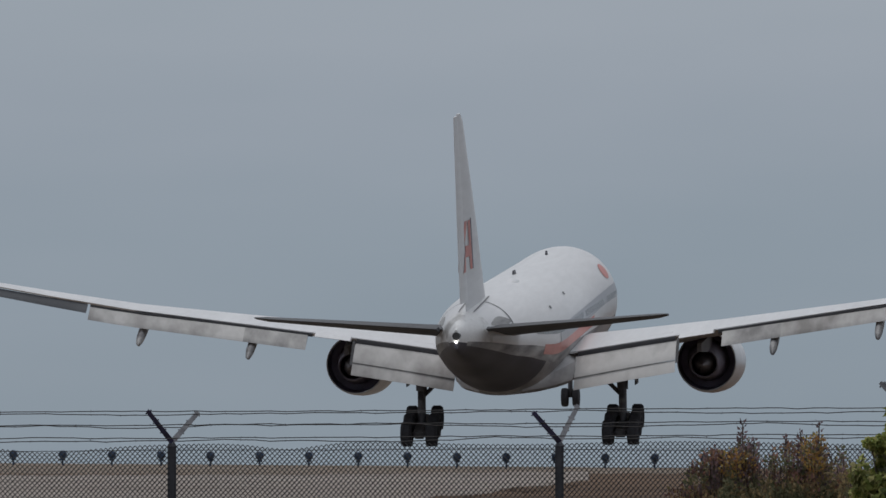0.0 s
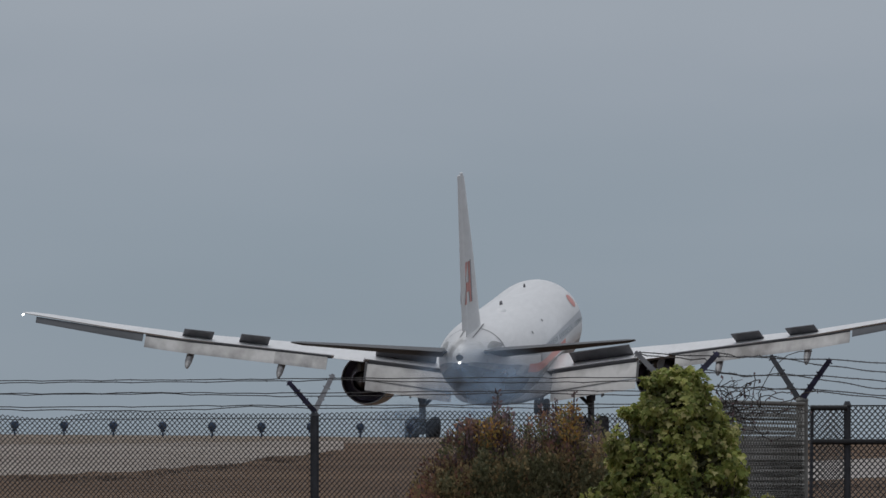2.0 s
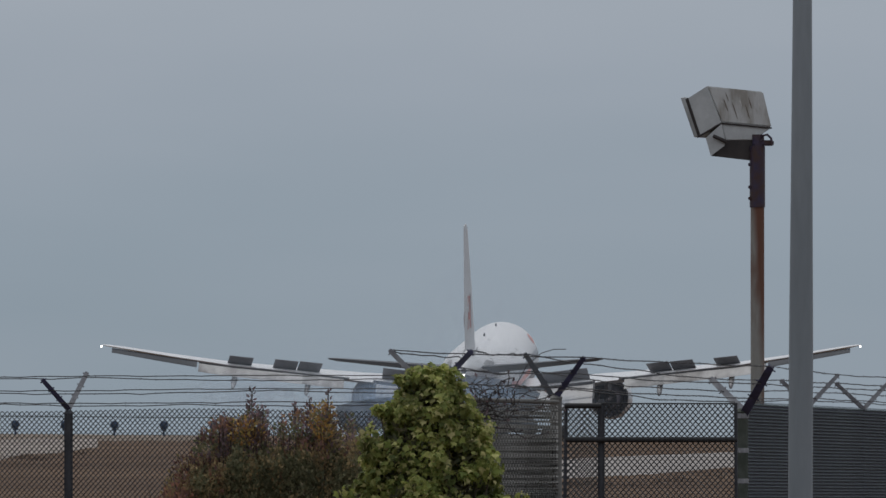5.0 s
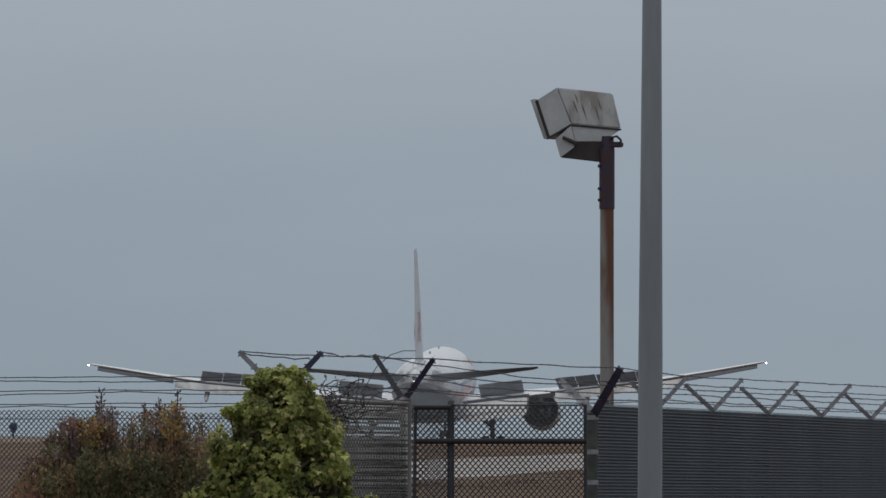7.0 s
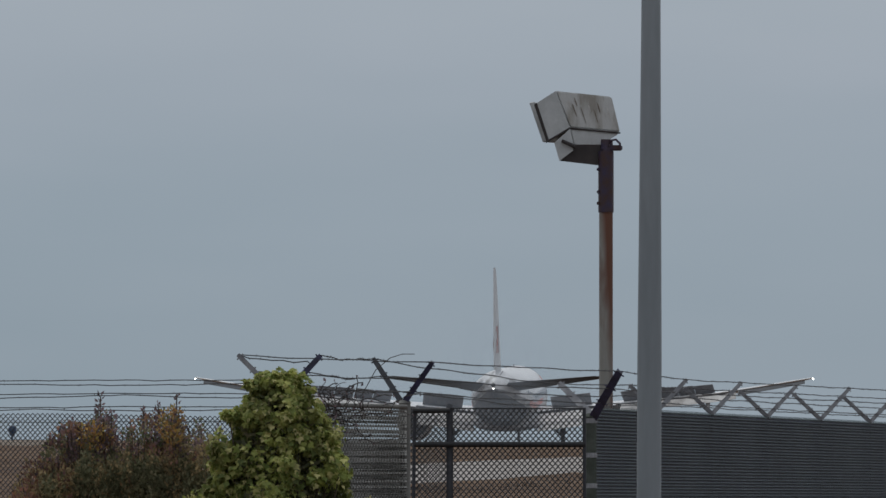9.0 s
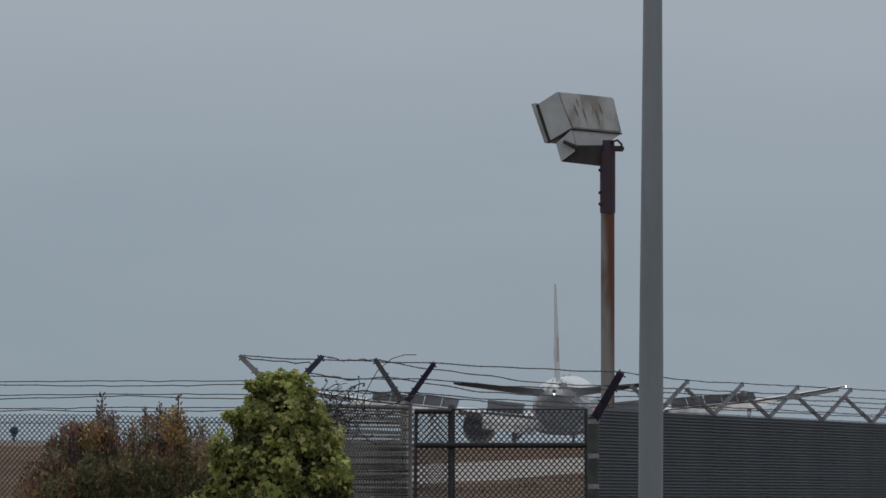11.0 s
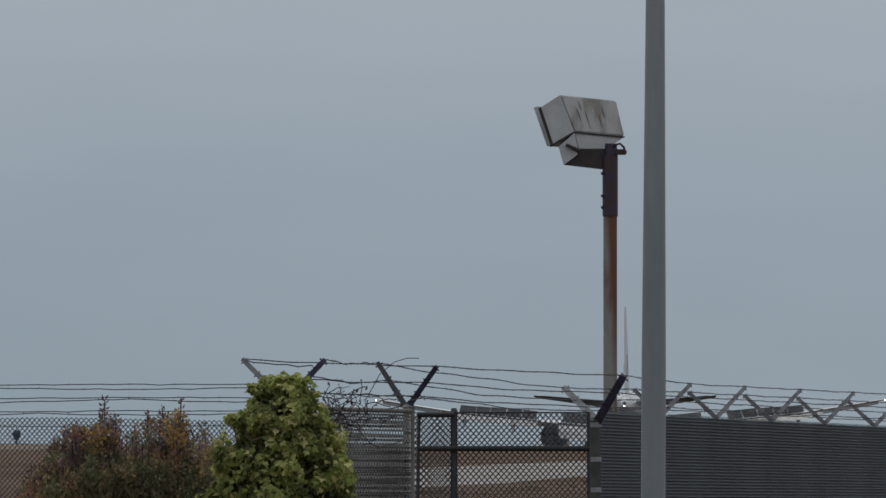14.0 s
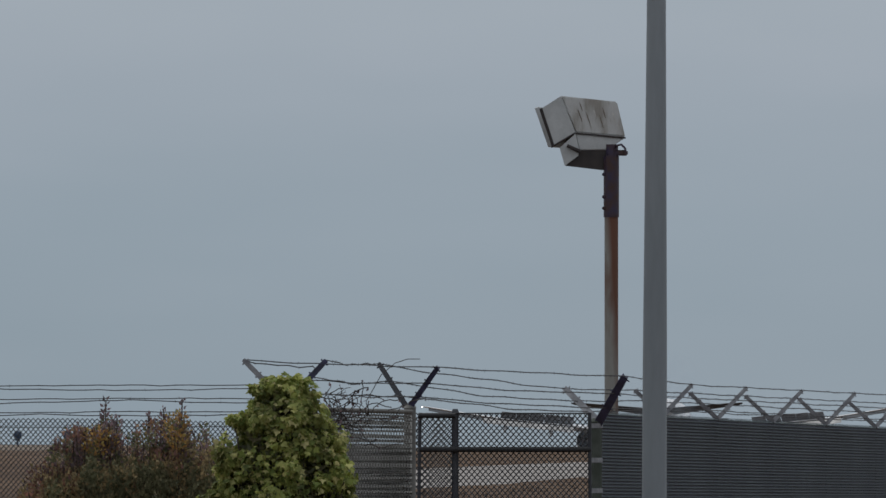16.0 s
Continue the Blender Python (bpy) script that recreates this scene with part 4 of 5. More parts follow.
        lamp = turned([(-0.11, 0.02), (-0.06, 0.065), (0.06, 0.065), (0.11, 0.02)], 12)
        bmesh.ops.translate(lamp, vec=(s * 30.4, -8.95, 8.08), verts=lamp.verts)
        part("wingtip_light", lamp, M_LIGHT, wing, "lit white wingtip light")
        # livery
        mir = (lambda d: d) if s > 0 else (lambda d: 180 - d)
        part("grey_band", decal(25.5, -9.0, lambda k: mir(9 - 14 * k), lambda k: mir(20 - 9 * k)), M_GREY, jet, "grey livery band along the side", True)
        part("red_sweep", decal(9.0, -15.0, lambda k: mir(-9 - 9 * k), lambda k: mir(1 - 7.5 * k)), M_RED, jet, "red livery sweep above the wing root", True)
        part("red_disc", decal(21.4, 18.6, lambda k: mir(35 - 9 * math.sin(math.pi * k) ** 0.5), lambda k: mir(35 + 9 * math.sin(math.pi * k) ** 0.5)), M_RED, jet, "red livery disc near the nose", True)
        win = bmesh.new()
        for i in range(78):
            y = 24 - i * 0.535
            if abs(y - 4) < 0.6 or abs(y - 15.5) < 0.7:
                continue
            vs = [win.verts.new(skin(y + dy, mir(8 + da), 0.03)) for dy, da in ((-0.12, -3), (0.12, -3), (0.12, 3), (-0.12, 3))]
            win.faces.new(vs)
        tagged(part("window_row", win, M_GLASS_DARK, jet, "row of dark cabin windows"), kind="stuff")
    ng = tube((0, 25.9, 3.2), (0, 25.9, 0.1), 0.16, 0.13, 12)
    nleg = part("nose_gear_leg", ng, M_GEAR, jet, "grey nose gear leg", True)
    part("nose_brace", tube((0, 25.9, 1.4), (0, 27.6, 2.9), 0.07), M_GEAR, nleg)
    for x in (-0.32, 0.32):
        wh = part("nose_wheel", wheel_mesh(0.53, 0.4), M_TYRE, nleg, "", True)
        wh.location = (x, 25.9, 0.1)
    MOVING.append((nleg, [(0, pose(0, 0, -0.4)), (5.2, pose(0, 0, -0.4)), (7.0, pose(0, 0, 0)), (16, pose(0, 0, 0))]))
    tl = turned([(-0.08, 0.02), (-0.05, 0.05), (0.1, 0.05)], 12)
    bmesh.ops.translate(tl, vec=(0, -31.98, 6.78), verts=tl.verts)
    part("tail_light", tl, M_TAIL_LIGHT, jet, "lit white tail light")
    ap = turned([(-0.05, 0.2), (0.3, 0.24)], 14)
    bmesh.ops.translate(ap, vec=(0, -31.9, 7.1), verts=ap.verts)
    part("exhaust_outlet", ap, M_SLOT, jet, "dark outlet in the tail cone")
    for y, w in ((-3.0, 0.6), (14.0, 0.25)):
        an = loft([[(0.06, y + w, 8.45), (-0.06, y + w, 8.45), (-0.06, y - w, 8.45), (0.06, y - w, 8.45)], [(0.04, y + w * 0.3, 8.72), (-0.04, y + w * 0.3, 8.72), (-0.04, y - w, 8.72), (0.04, y - w, 8.72)]])
        part("antenna", an, M_GEAR, jet, "small dark blade antenna")
    dome = bmesh.new()
    bmesh.ops.create_icosphere(dome, subdivisions=3, radius=1.0)
    bmesh.ops.scale(dome, vec=(0.42, 1.6, 0.3), verts=dome.verts)
    bmesh.ops.translate(dome, vec=(0.4, -8.2, 8.3), verts=dome.verts)
    part("antenna_fairing", dome, M_WHITE, jet, "white oval antenna fairing on the roof", True)
    for y, deg in ((-1.0, 38), (-9.5, 33)):
        part("drain_port", decal(y + 0.3, y - 0.3, lambda k: deg - 1.6, lambda k: deg + 1.6, 3, 2, 0.025), M_GEAR, jet, "small dark port")
    for side in (0, 1):
        turn = (lambda d: 180 - d) if side else (lambda d: d)
        part("seam", decal(-22.3, -22.5, lambda k: turn(14), lambda k: turn(78), 2, 20, 0.02), M_SPOILER, jet, "dark skin joint round the tail")
        part("seam", decal(-19.5, -27.0, lambda k: turn(80 - 8 * k), lambda k: turn(82 - 7 * k), 12, 2, 0.03), M_SPOILER, jet, "dark joint along the fin root")
        part("stain", decal(-22.6, -26.6, lambda k: turn(27 - 5 * math.sin(math.pi * k)), lambda k: turn(31 + 10 * math.sin(math.pi * k)), 10, 5, 0.015), M_SOOT, jet, "grey stain above the tailplane", True)
    # path: seconds, tail's bearing, tail's distance, height of the wheels' line over the eye, nose-up pitch, turn, lean
    rows = []
    for t, u, d, h, pitch, yaw, roll in ((0, -327, 640, 5.65, 4.8, -3.4, -0.4), (0.5, -200.5, 673.5, 5.23, 4.87, -3.45, -0.5), (1.0, -88, 707, 4.84, 4.92, -3.5, -0.6), (1.5, 17, 739.5, 4.53, 4.95, -3.5, -0.7), (2.0, 111.5, 771, 4.42, 4.75, -3.65, -0.3),
                                         (2.5, 197, 802, 4.36, 4.45, -3.6, 0.05), (3.5, 354, 869.5, 4.58, 4.1, -3.45, 0.05), (5, 553, 968.5, 4.75, 3.45, -2.7, 0.05), (6.2, 668, 1042, 4.78, 2.7, -2.65, -0.1),
                                         (7.5, 771, 1118, 4.78, 1.9, -2.65, -0.18), (8.5, 842, 1176, 4.86, 1.35, -2.8, -0.05), (9, 873, 1197, 4.9, 1.2, -2.8, 0.05), (10.2, 938, 1262, 5.03, 0.95, -2.7, 0.0),
                                         (11.5, 1001, 1332, 5.27, 0.75, -2.6, 0.0), (12.5, 1043, 1385, 5.34, 0.6, -2.6, 0.0), (14.5, 1113, 1482, 5.41, 0.55, -2.6, 0.0), (16, 1152, 1552, 5.43, 0.5, -2.6, 0.0)):
        tail = Vector(((u - 784) / F * d, d, 0))
        fwd = Vector((-math.sin(radians(yaw)), math.cos(radians(yaw)), 0))
        g = tail + fwd * 32
        rows.append((t, pose(g.x, g.y, EYE + h) @ pose(0, 0, 0, 0, 0, yaw) @ pose(0, 0, 0, pitch) @ pose(0, 0, 0, 0, roll)))
    MOVING.append((jet, rows))
    return jet


jet = airliner()

# ---------------------------------------------------------------- shrubs
def leaf_material(name, tones, rough=0.7, lo=0.6, hi=1.4, scale=3.0):
    m = bpy.data.materials.new(name)
    m.use_nodes = True
    t = m.node_tree
    b = t.nodes["Principled BSDF"]
    b.inputs["Roughness"].default_value = rough
    g = t.nodes.new("ShaderNodeNewGeometry")
    r = t.nodes.new("ShaderNodeValToRGB")
    e = r.color_ramp.elements
    for i, (p, c) in enumerate(tones):
        el = e[i] if i < 2 else e.new(p)
        el.position, el.color = p, (*c, 1)
    t.links.new(g.outputs["Random Per Island"], r.inputs[0])
    n = t.nodes.new("ShaderNodeTexNoise")
    n.inputs["Scale"].default_value = scale
    co = t.nodes.new("ShaderNodeTexCoord")
    t.links.new(co.outputs["Object"], n.inputs["Vector"])
    mr = t.nodes.new("ShaderNodeMapRange")
    mr.inputs[1].default_value, mr.inputs[2].default_value = 0.3, 0.7
    mr.inputs[3].default_value, mr.inputs[4].default_value = lo, hi
    t.links.new(n.outputs["Fac"], mr.inputs[0])
    hs = t.nodes.new("ShaderNodeHueSaturation")
    t.links.new(mr.outputs[0], hs.inputs["Value"])
    t.links.new(r.outputs[0], hs.inputs["Color"])
    t.links.new(hs.outputs[0], b.inputs["Base Color"])
    b.inputs["Specular IOR Level"].default_value = 0.25
    tl = t.nodes.new("ShaderNodeBsdfTranslucent")
    mx = t.nodes.new("ShaderNodeMixShader")
    mx.inputs[0].default_value = 0.4
    t.links.new(hs.outputs[0], tl.inputs[0])
    t.links.new(b.outputs[0], mx.inputs[1])
    t.links.new(tl.outputs[0], mx.inputs[2])
    t.links.new(mx.outputs[0], t.nodes["Material Output"].inputs[0])
    return m


def leaves(spots, size, rnd, droop=0.3):
    """Many small folded leaves; spots are (place, outward way)."""
    verts, faces = [], []
    for p, way in spots:
        s = size * rnd.uniform(0.6, 1.35)
        z = (way + Vector((rnd.uniform(-1, 1), rnd.uniform(-1, 1), rnd.uniform(-1, 0.8))) * 0.8 - Vector((0, 0, droop))).normalized()
        x = z.cross(Vector((rnd.uniform(-1, 1), rnd.uniform(-1, 1), rnd.uniform(0.2, 1)))).normalized()
        y = z.cross(x)
        k = len(verts)
        w = s * 0.32
        for q in (p, p + z * s * 0.45 + x * w + y * w * 0.4, p + z * s * 0.5, p + z * s * 0.45 - x * w + y * w * 0.4, p + z * s):
            verts.append(q)
        faces += [(k, k + 1, k + 2), (k, k + 2, k + 3), (k + 1, k + 4, k + 2), (k + 2, k + 4, k + 3)]
    me = bpy.data.meshes.new("leaves")
    me.from_pydata([tuple(v) for v in verts], [], faces)
    return me


def lobed_leaves(spots, size, rnd):
    """Three-lobed leaves that hang tip down and face outwards."""
    outline = ((0.0, 0.0), (0.42, 0.12), (0.52, 0.50), (0.24, 0.52), (0.0, 1.0), (-0.24, 0.52), (-0.52, 0.50), (-0.42, 0.12))
    verts, faces = [], []
    for p, way in spots:
        s = size * rnd.uniform(0.5, 1.5)
        n = (way.normalized() + Vector((rnd.gauss(0, 0.6), rnd.gauss(0, 0.6), rnd.gauss(0.2, 0.6)))).normalized()
        tip = Vector((rnd.gauss(0, 0.5), rnd.gauss(0, 0.4), -1)) + way * 0.5
        x = tip.cross(n).normalized()
        z = n.cross(x)
        k = len(verts)
        verts.append(tuple(p + z * s * 0.4 - n * s * 0.08))
        for a, b in outline:
            verts.append(tuple(p + x * a * s + z * b * s + n * s * (0.1 * abs(a) - 0.18 * b * b)))
        faces += [(k, k + 1 + i, k + 1 + (i + 1) % 8) for i in range(8)]
    me = bpy.data.meshes.new("leaves")
    me.from_pydata(verts, [], faces)
    return me


def stems(root, tips, mat, parent, rnd, r=0.02):
    bm = bmesh.new()
    for tip in tips:
        mid = Vector(root).lerp(tip, 0.5) + Vector((rnd.uniform(-0.08, 0.08), rnd.uniform(-0.08, 0.08), 0.05))
        q = Vector(root) + Vector((rnd.uniform(-0.15, 0.15), rnd.uniform(-0.15, 0.15), 0))
        tube(q, mid, r, r * 0.6, 6, bm)
        tube(mid, tip, r * 0.6, r * 0.2, 5, bm)
    return part("stem_cluster", bm, mat, parent, "brown woody stems")


M_TWIG = material("brown_twig", (0.10, 0.075, 0.055), (0.06, 0.045, 0.035), 8, 0.85)
M_LEAF_G = leaf_material("yellow_green_leaves", [(0.0, (0.14, 0.180, 0.050)), (1.0, (0.58, 0.52, 0.25)), (0.35, (0.23, 0.265, 0.070)), (0.75, (0.36, 0.37, 0.115))], 0.6, 0.5, 1.45, 5.0)
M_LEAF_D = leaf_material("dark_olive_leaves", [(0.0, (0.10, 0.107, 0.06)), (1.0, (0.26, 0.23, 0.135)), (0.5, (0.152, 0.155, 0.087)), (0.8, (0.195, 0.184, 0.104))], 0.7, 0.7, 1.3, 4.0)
M_LEAF_O = leaf_material("olive_brown_leaves", [(0.0, (0.20, 0.165, 0.095)), (1.0, (0.41, 0.31, 0.155)), (0.5, (0.29, 0.22, 0.12))], 0.75, 0.75, 1.2, 4.0)
M_LEAF_P = leaf_material("purple_grey_young_leaves", [(0.0, (0.11, 0.085, 0.09)), (1.0, (0.27, 0.18, 0.19)), (0.5, (0.17, 0.125, 0.13))])
M_LEAF_R = leaf_material("dull_red_young_leaves", [(0.0, (0.15, 0.09, 0.08)), (1.0, (0.36, 0.17, 0.125)), (0.4, (0.22, 0.12, 0.10)), (0.7, (0.25, 0.17, 0.09))])
M_LEAF_Y = leaf_material("orange_yellow_young_leaves", [(0.0, (0.25, 0.155, 0.062)), (1.0, (0.55, 0.33, 0.10)), (0.4, (0.40, 0.21, 0.068)), (0.7, (0.37, 0.29, 0.09))])


def clumped(rnd, centres, per, out):
    """Leaf places on many small clumps."""
    for c, r, core in centres:
        for _ in range(per):
            w = Vector((rnd.gauss(0, 1), rnd.gauss(0, 1), rnd.gauss(0, 1))).normalized()
            p = c + w * r * rnd.uniform(0.55, 1.0)
            out.append((p, (w * 0.6 + (c - core).normalized() * 0.6)))
    return out


# the broad pale-green shrub
D_G = 86.0
rnd = random.Random(11)
green = thing("green_shrub", "dense yellow-green leafy shrub, narrow at the top", "shrub")
gx = spot(498, 700, D_G).x
SHAPE = [(0.0, 0.66), (1.0, 0.68), (1.63, 0.54), (1.84, 0.445), (2.03, 0.385), (2.2, 0.31), (2.33, 0.22), (2.43, 0.12), (2.48, 0.03)]


def half_at(z):
    for (a, p), (b, q) in zip(SHAPE, SHAPE[1:]):
        if z <= b:
            return p + (q - p) * (z - a) / (b - a)
    return 0.03


centres = []
while len(centres) < 430:
    z = 0.1 + 2.36 * rnd.random() ** 0.6
    a = rnd.uniform(0, 2 * math.pi)
    half = half_at(z) * (1 + 0.6 * noise.noise((math.cos(a) * 1.9, math.sin(a) * 1.9 + 5, z * 4.2)) + 0.2 * noise.noise((math.cos(a) * 5, math.sin(a) * 5 + 2, z * 11)))
    q = rnd.uniform(0.62, 1.0)
    p = Vector((gx + math.cos(a) * half * q, D_G + math.sin(a) * half * q, z))
    centres.append((p, rnd.uniform(0.03, 0.11), Vector((gx, D_G, z - 0.15))))
# loose sprays that hang out of the mass
for su, sv in ((398, 724), (412, 730), (424, 722), (440, 702), (452, 690), (446, 668), (462, 662), (508, 664), (515, 668), (500, 670), (560, 730), (572, 742), (590, 770), (600, 800), (394, 836), (402, 812), (380, 846), (372, 862), (385, 872), (410, 790), (420, 770)):
    for k in range(3):
        centres.append((spot(su + rnd.uniform(-7, 7), sv + 6 + rnd.uniform(-6, 6), D_G + rnd.uniform(-0.15, 0.15)), rnd.uniform(0.015, 0.04), Vector((gx, D_G, 1.5))))
spots_ = clumped(rnd, centres, 54, [])
me = lobed_leaves(spots_, 0.039, rnd)
me.materials.append(M_LEAF_G)
ob = new("leaves", me)
ob.parent = green
tagged(ob, "yellow-green broad leaves", kind="stuff")
# darker olive leaves within the mass paint in its depth shade
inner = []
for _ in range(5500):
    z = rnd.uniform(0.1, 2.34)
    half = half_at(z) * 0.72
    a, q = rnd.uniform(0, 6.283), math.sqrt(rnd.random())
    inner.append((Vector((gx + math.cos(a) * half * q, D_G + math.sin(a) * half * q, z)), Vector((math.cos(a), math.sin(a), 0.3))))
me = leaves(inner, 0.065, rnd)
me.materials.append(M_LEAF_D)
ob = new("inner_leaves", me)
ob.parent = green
tagged(ob, "inner leaves, depth shade put into their dark olive", kind="stuff")
tagged(stems((gx, D_G, 0), [c for c, r, _ in centres[::9]], M_TWIG, green, rnd), kind="stuff")

# the low red-tipped shrubs: dark bodies with thin leafy shoots above
D_R = 95.0


def red_shrub(u0, u1, body, shoots, lobes, seed, count, label, nudge):
    """body: the mass's upper line as (u, v) knots; shoots: (u, v of the tip, colour) of leafy twigs; lobes: (u, v, half width, half height, colour, leaves)."""
    rnd = random.Random(seed)
    sh = thing("red_tipped_shrub", label, "shrub", "red-tipped shrubs")
    pots = {"leaves": [], "olive_leaves": [], "red_leaves": [], "orange_leaves": [], "purple_leaves": []}
    tips = []
    xc = spot((u0 + u1) / 2, 800, D_R).x
    for _ in range(count):
        u = rnd.uniform(u0, u1)
        vt = ease(u, body) + 34 * noise.noise((u * 0.035, seed, 0)) + 22 * noise.noise((u * 0.13, seed, 4)) - 8 * abs(rnd.gauss(0, 1))
        zt = spot(u, vt, D_R).z
        y = D_R + rnd.uniform(-0.5, 0.5)
        depth = abs(rnd.gauss(0, 0.35))
        z = zt - depth - abs(y - D_R) * 0.25
        if z < 0.03:
            z = rnd.uniform(0.03, zt)
        p = Vector((spot(u, 800, D_R).x, y, z))
        up = Vector(((p.x - xc) * 0.4, (y - D_R) * 0.6, 0.7))
        tone = 1.5 * noise.noise((u * 0.022, seed + 9, z * 2.6)) + rnd.uniform(-0.35, 0.35) - depth * 0.7 + (0.45 if u < 110 else 0.0)
        pots["leaves" if tone < -0.05 else "olive_leaves" if tone < 0.38 else "red_leaves"].append((p, up))
    for u, v, hw, hh, kind, n in lobes:
        u = u + nudge[0]
        y = D_R + rnd.uniform(-0.35, 0.1)
        for _ in range(n):
            a, q = rnd.uniform(0, 2 * math.pi), 1.25 * rnd.random() ** 0.7
            k = rnd.choice((kind, kind, kind, kind, kind, "leaves", "olive_leaves", "purple_leaves"))
            c = spot(u + math.cos(a) * hw * q, v + math.sin(a) * hh * q, y + rnd.uniform(-0.1, 0.1))
            pots[k].append((c, Vector((math.cos(a) * 0.7, rnd.uniform(-0.6, 0.4), 0.7))))
    for u, v, kind in shoots:
        u, v = u + nudge[0], v + nudge[1]
        foot_v = ease(u, body) + 20
        lean = rnd.uniform(-14, 14)
        y = D_R + rnd.uniform(-0.3, 0.3)
        n = int((foot_v - v) / 2.6)
        side = 1
        for k in range(n):
            # leaves stand off the twig in turn, longer and wider spread further down
            q = k / n
            side = -side
            c = spot(u + lean * q + side * rnd.uniform(0, 1.5 + 9 * q), v + (foot_v - v) * q, y)
            pots["purple_leaves" if kind == "leaves" else kind].append((c, Vector((side * rnd.uniform(0.2, 1.0), rnd.uniform(-0.4, 0.4), 0.9))))
        tips.append(spot(u, v + 3, y))
    for nm, mat, size, lb in (("leaves", M_LEAF_D, 0.033, "dark olive leaves"), ("olive_leaves", M_LEAF_O, 0.032, "olive-brown leaves"), ("red_leaves", M_LEAF_R, 0.033, "dull red young leaves"),
                              ("orange_leaves", M_LEAF_Y, 0.029, "orange-yellow young leaves"), ("purple_leaves", M_LEAF_P, 0.036, "purple-grey young leaves")):
        if pots[nm]:
            me = leaves(pots[nm], size, rnd, -0.2)
            me.materials.append(mat)
            ob = new(nm, me)
            ob.parent = sh
            tagged(ob, lb, kind="stuff")
    bm = bmesh.new()
    for tip in tips:
        root = Vector((tip.x * 0.8 + xc * 0.2, D_R + (tip.y - D_R) * 0.5, 0.9))
        pipe([root, root.lerp(tip, 0.5) + Vector((rnd.uniform(-0.02, 0.02), 0, 0)), tip], 0.0045, 4, bm)
    tagged(part("twig", bm, M_TWIG, sh, "thin brown twigs"), kind="stuff")
    tagged(stems((xc, D_R, 0), [Vector((xc + rnd.uniform(-0.6, 0.6), D_R + rnd.uniform(-0.3, 0.3), rnd.uniform(1.0, 1.7))) for _ in range(14)], M_TWIG, sh, rnd, 0.014), kind="stuff")
    return sh


rs = random.Random(77)
left_shoots = [(166, 690, "leaves"), (163, 704, "leaves"), (178, 722, "leaves"), (186, 720, "leaves"), (172, 730, "leaves"), (110, 748, "red_leaves"), (118, 744, "red_leaves"), (128, 748, "red_leaves"), (150, 742, "red_leaves")] + \
    [(u, 850 - 0.80 * (u - 15) + rs.uniform(-8, 22), rs.choice(("red_leaves", "leaves", "olive_leaves"))) for u in [rs.uniform(15, 95) for _ in range(22)]] + \
    [(rs.uniform(95, 225), rs.uniform(728, 765), rs.choice(("leaves", "leaves", "olive_leaves", "red_leaves"))) for _ in range(15)]
right_shoots = [(297, 686, "leaves"), (293, 708, "orange_leaves"), (264, 702, "leaves"), (260, 716, "red_leaves"), (237, 712, "leaves"), (244, 724, "red_leaves"), (280, 722, "orange_leaves"), (336, 740, "leaves"), (341, 750, "leaves"), (330, 752, "leaves")] + \
    [(rs.gauss(286, 13), rs.uniform(722, 745), rs.choice(("orange_leaves", "orange_leaves", "red_leaves"))) for _ in range(9)] + \
    [(rs.uniform(205, 400), rs.uniform(728, 770), rs.choice(("leaves", "olive_leaves", "leaves"))) for _ in range(18)]
left_lobes = [(112, 760, 17, 13, "red_leaves", 80), (154, 772, 26, 22, "orange_leaves", 380), (128, 775, 20, 20, "red_leaves", 200), (176, 776, 14, 16, "red_leaves", 120), (174, 752, 15, 22, "leaves", 75), (92, 800, 24, 22, "leaves", 200), (60, 832, 26, 16, "red_leaves", 180), (130, 766, 16, 12, "red_leaves", 60), (88, 782, 12, 12, "red_leaves", 90), (118, 806, 22, 20, "leaves", 180)]
right_lobes = [(288, 754, 20, 28, "orange_leaves", 360), (266, 746, 13, 20, "red_leaves", 75), (240, 752, 9, 16, "red_leaves", 60), (226, 770, 20, 14, "leaves", 110), (296, 784, 20, 20, "olive_leaves", 220), (336, 764, 11, 16, "leaves", 55), (345, 800, 26, 20, "olive_leaves", 220), (262, 790, 24, 22, "leaves", 200)]
red_shrub(5, 235, [(5, 905), (40, 868), (90, 822), (140, 800), (200, 804), (235, 808)], left_shoots, left_lobes, 3, 16500, "dark olive shrub with dull red young shoots", (12, 8))
red_shrub(180, 430, [(180, 812), (230, 804), (290, 790), (330, 800), (380, 806), (430, 818)], right_shoots, right_lobes, 4, 16500, "dark olive shrub with orange and red young shoots", (16, 12))

# dead vine over the slatted bay
M_VINE = material("grey_dead_vine", (0.07, 0.06, 0.055), (0.04, 0.035, 0.033), 8, 0.85)
vine = thing("dead_vine", "tangle of dry brown vine on the fence top", "vine")
rnd = random.Random(21)
foliage = []
for i in range(58):
    u, v = (rnd.uniform(560, 690), rnd.uniform(712, 770)) if i % 3 == 0 else (rnd.gauss(588, 22), rnd.gauss(742, 24))
    pts, a = [], rnd.uniform(-3.1, 0.3)
    for k in range(9):
        pts.append(spot(u, v, 91.2 + rnd.uniform(-0.05, 0.05)))
        a += rnd.uniform(-0.7, 0.7)
        u, v = u + math.cos(a) * 9, min(790, v + math.sin(a) * 7)
    foliage += [(p, Vector((rnd.uniform(-1, 1), -0.6, rnd.uniform(-1, 0.5)))) for p in pts[3::5]]
    part("tendril", pipe(pts, rnd.uniform(0.0022, 0.0042), 4), M_VINE, vine)
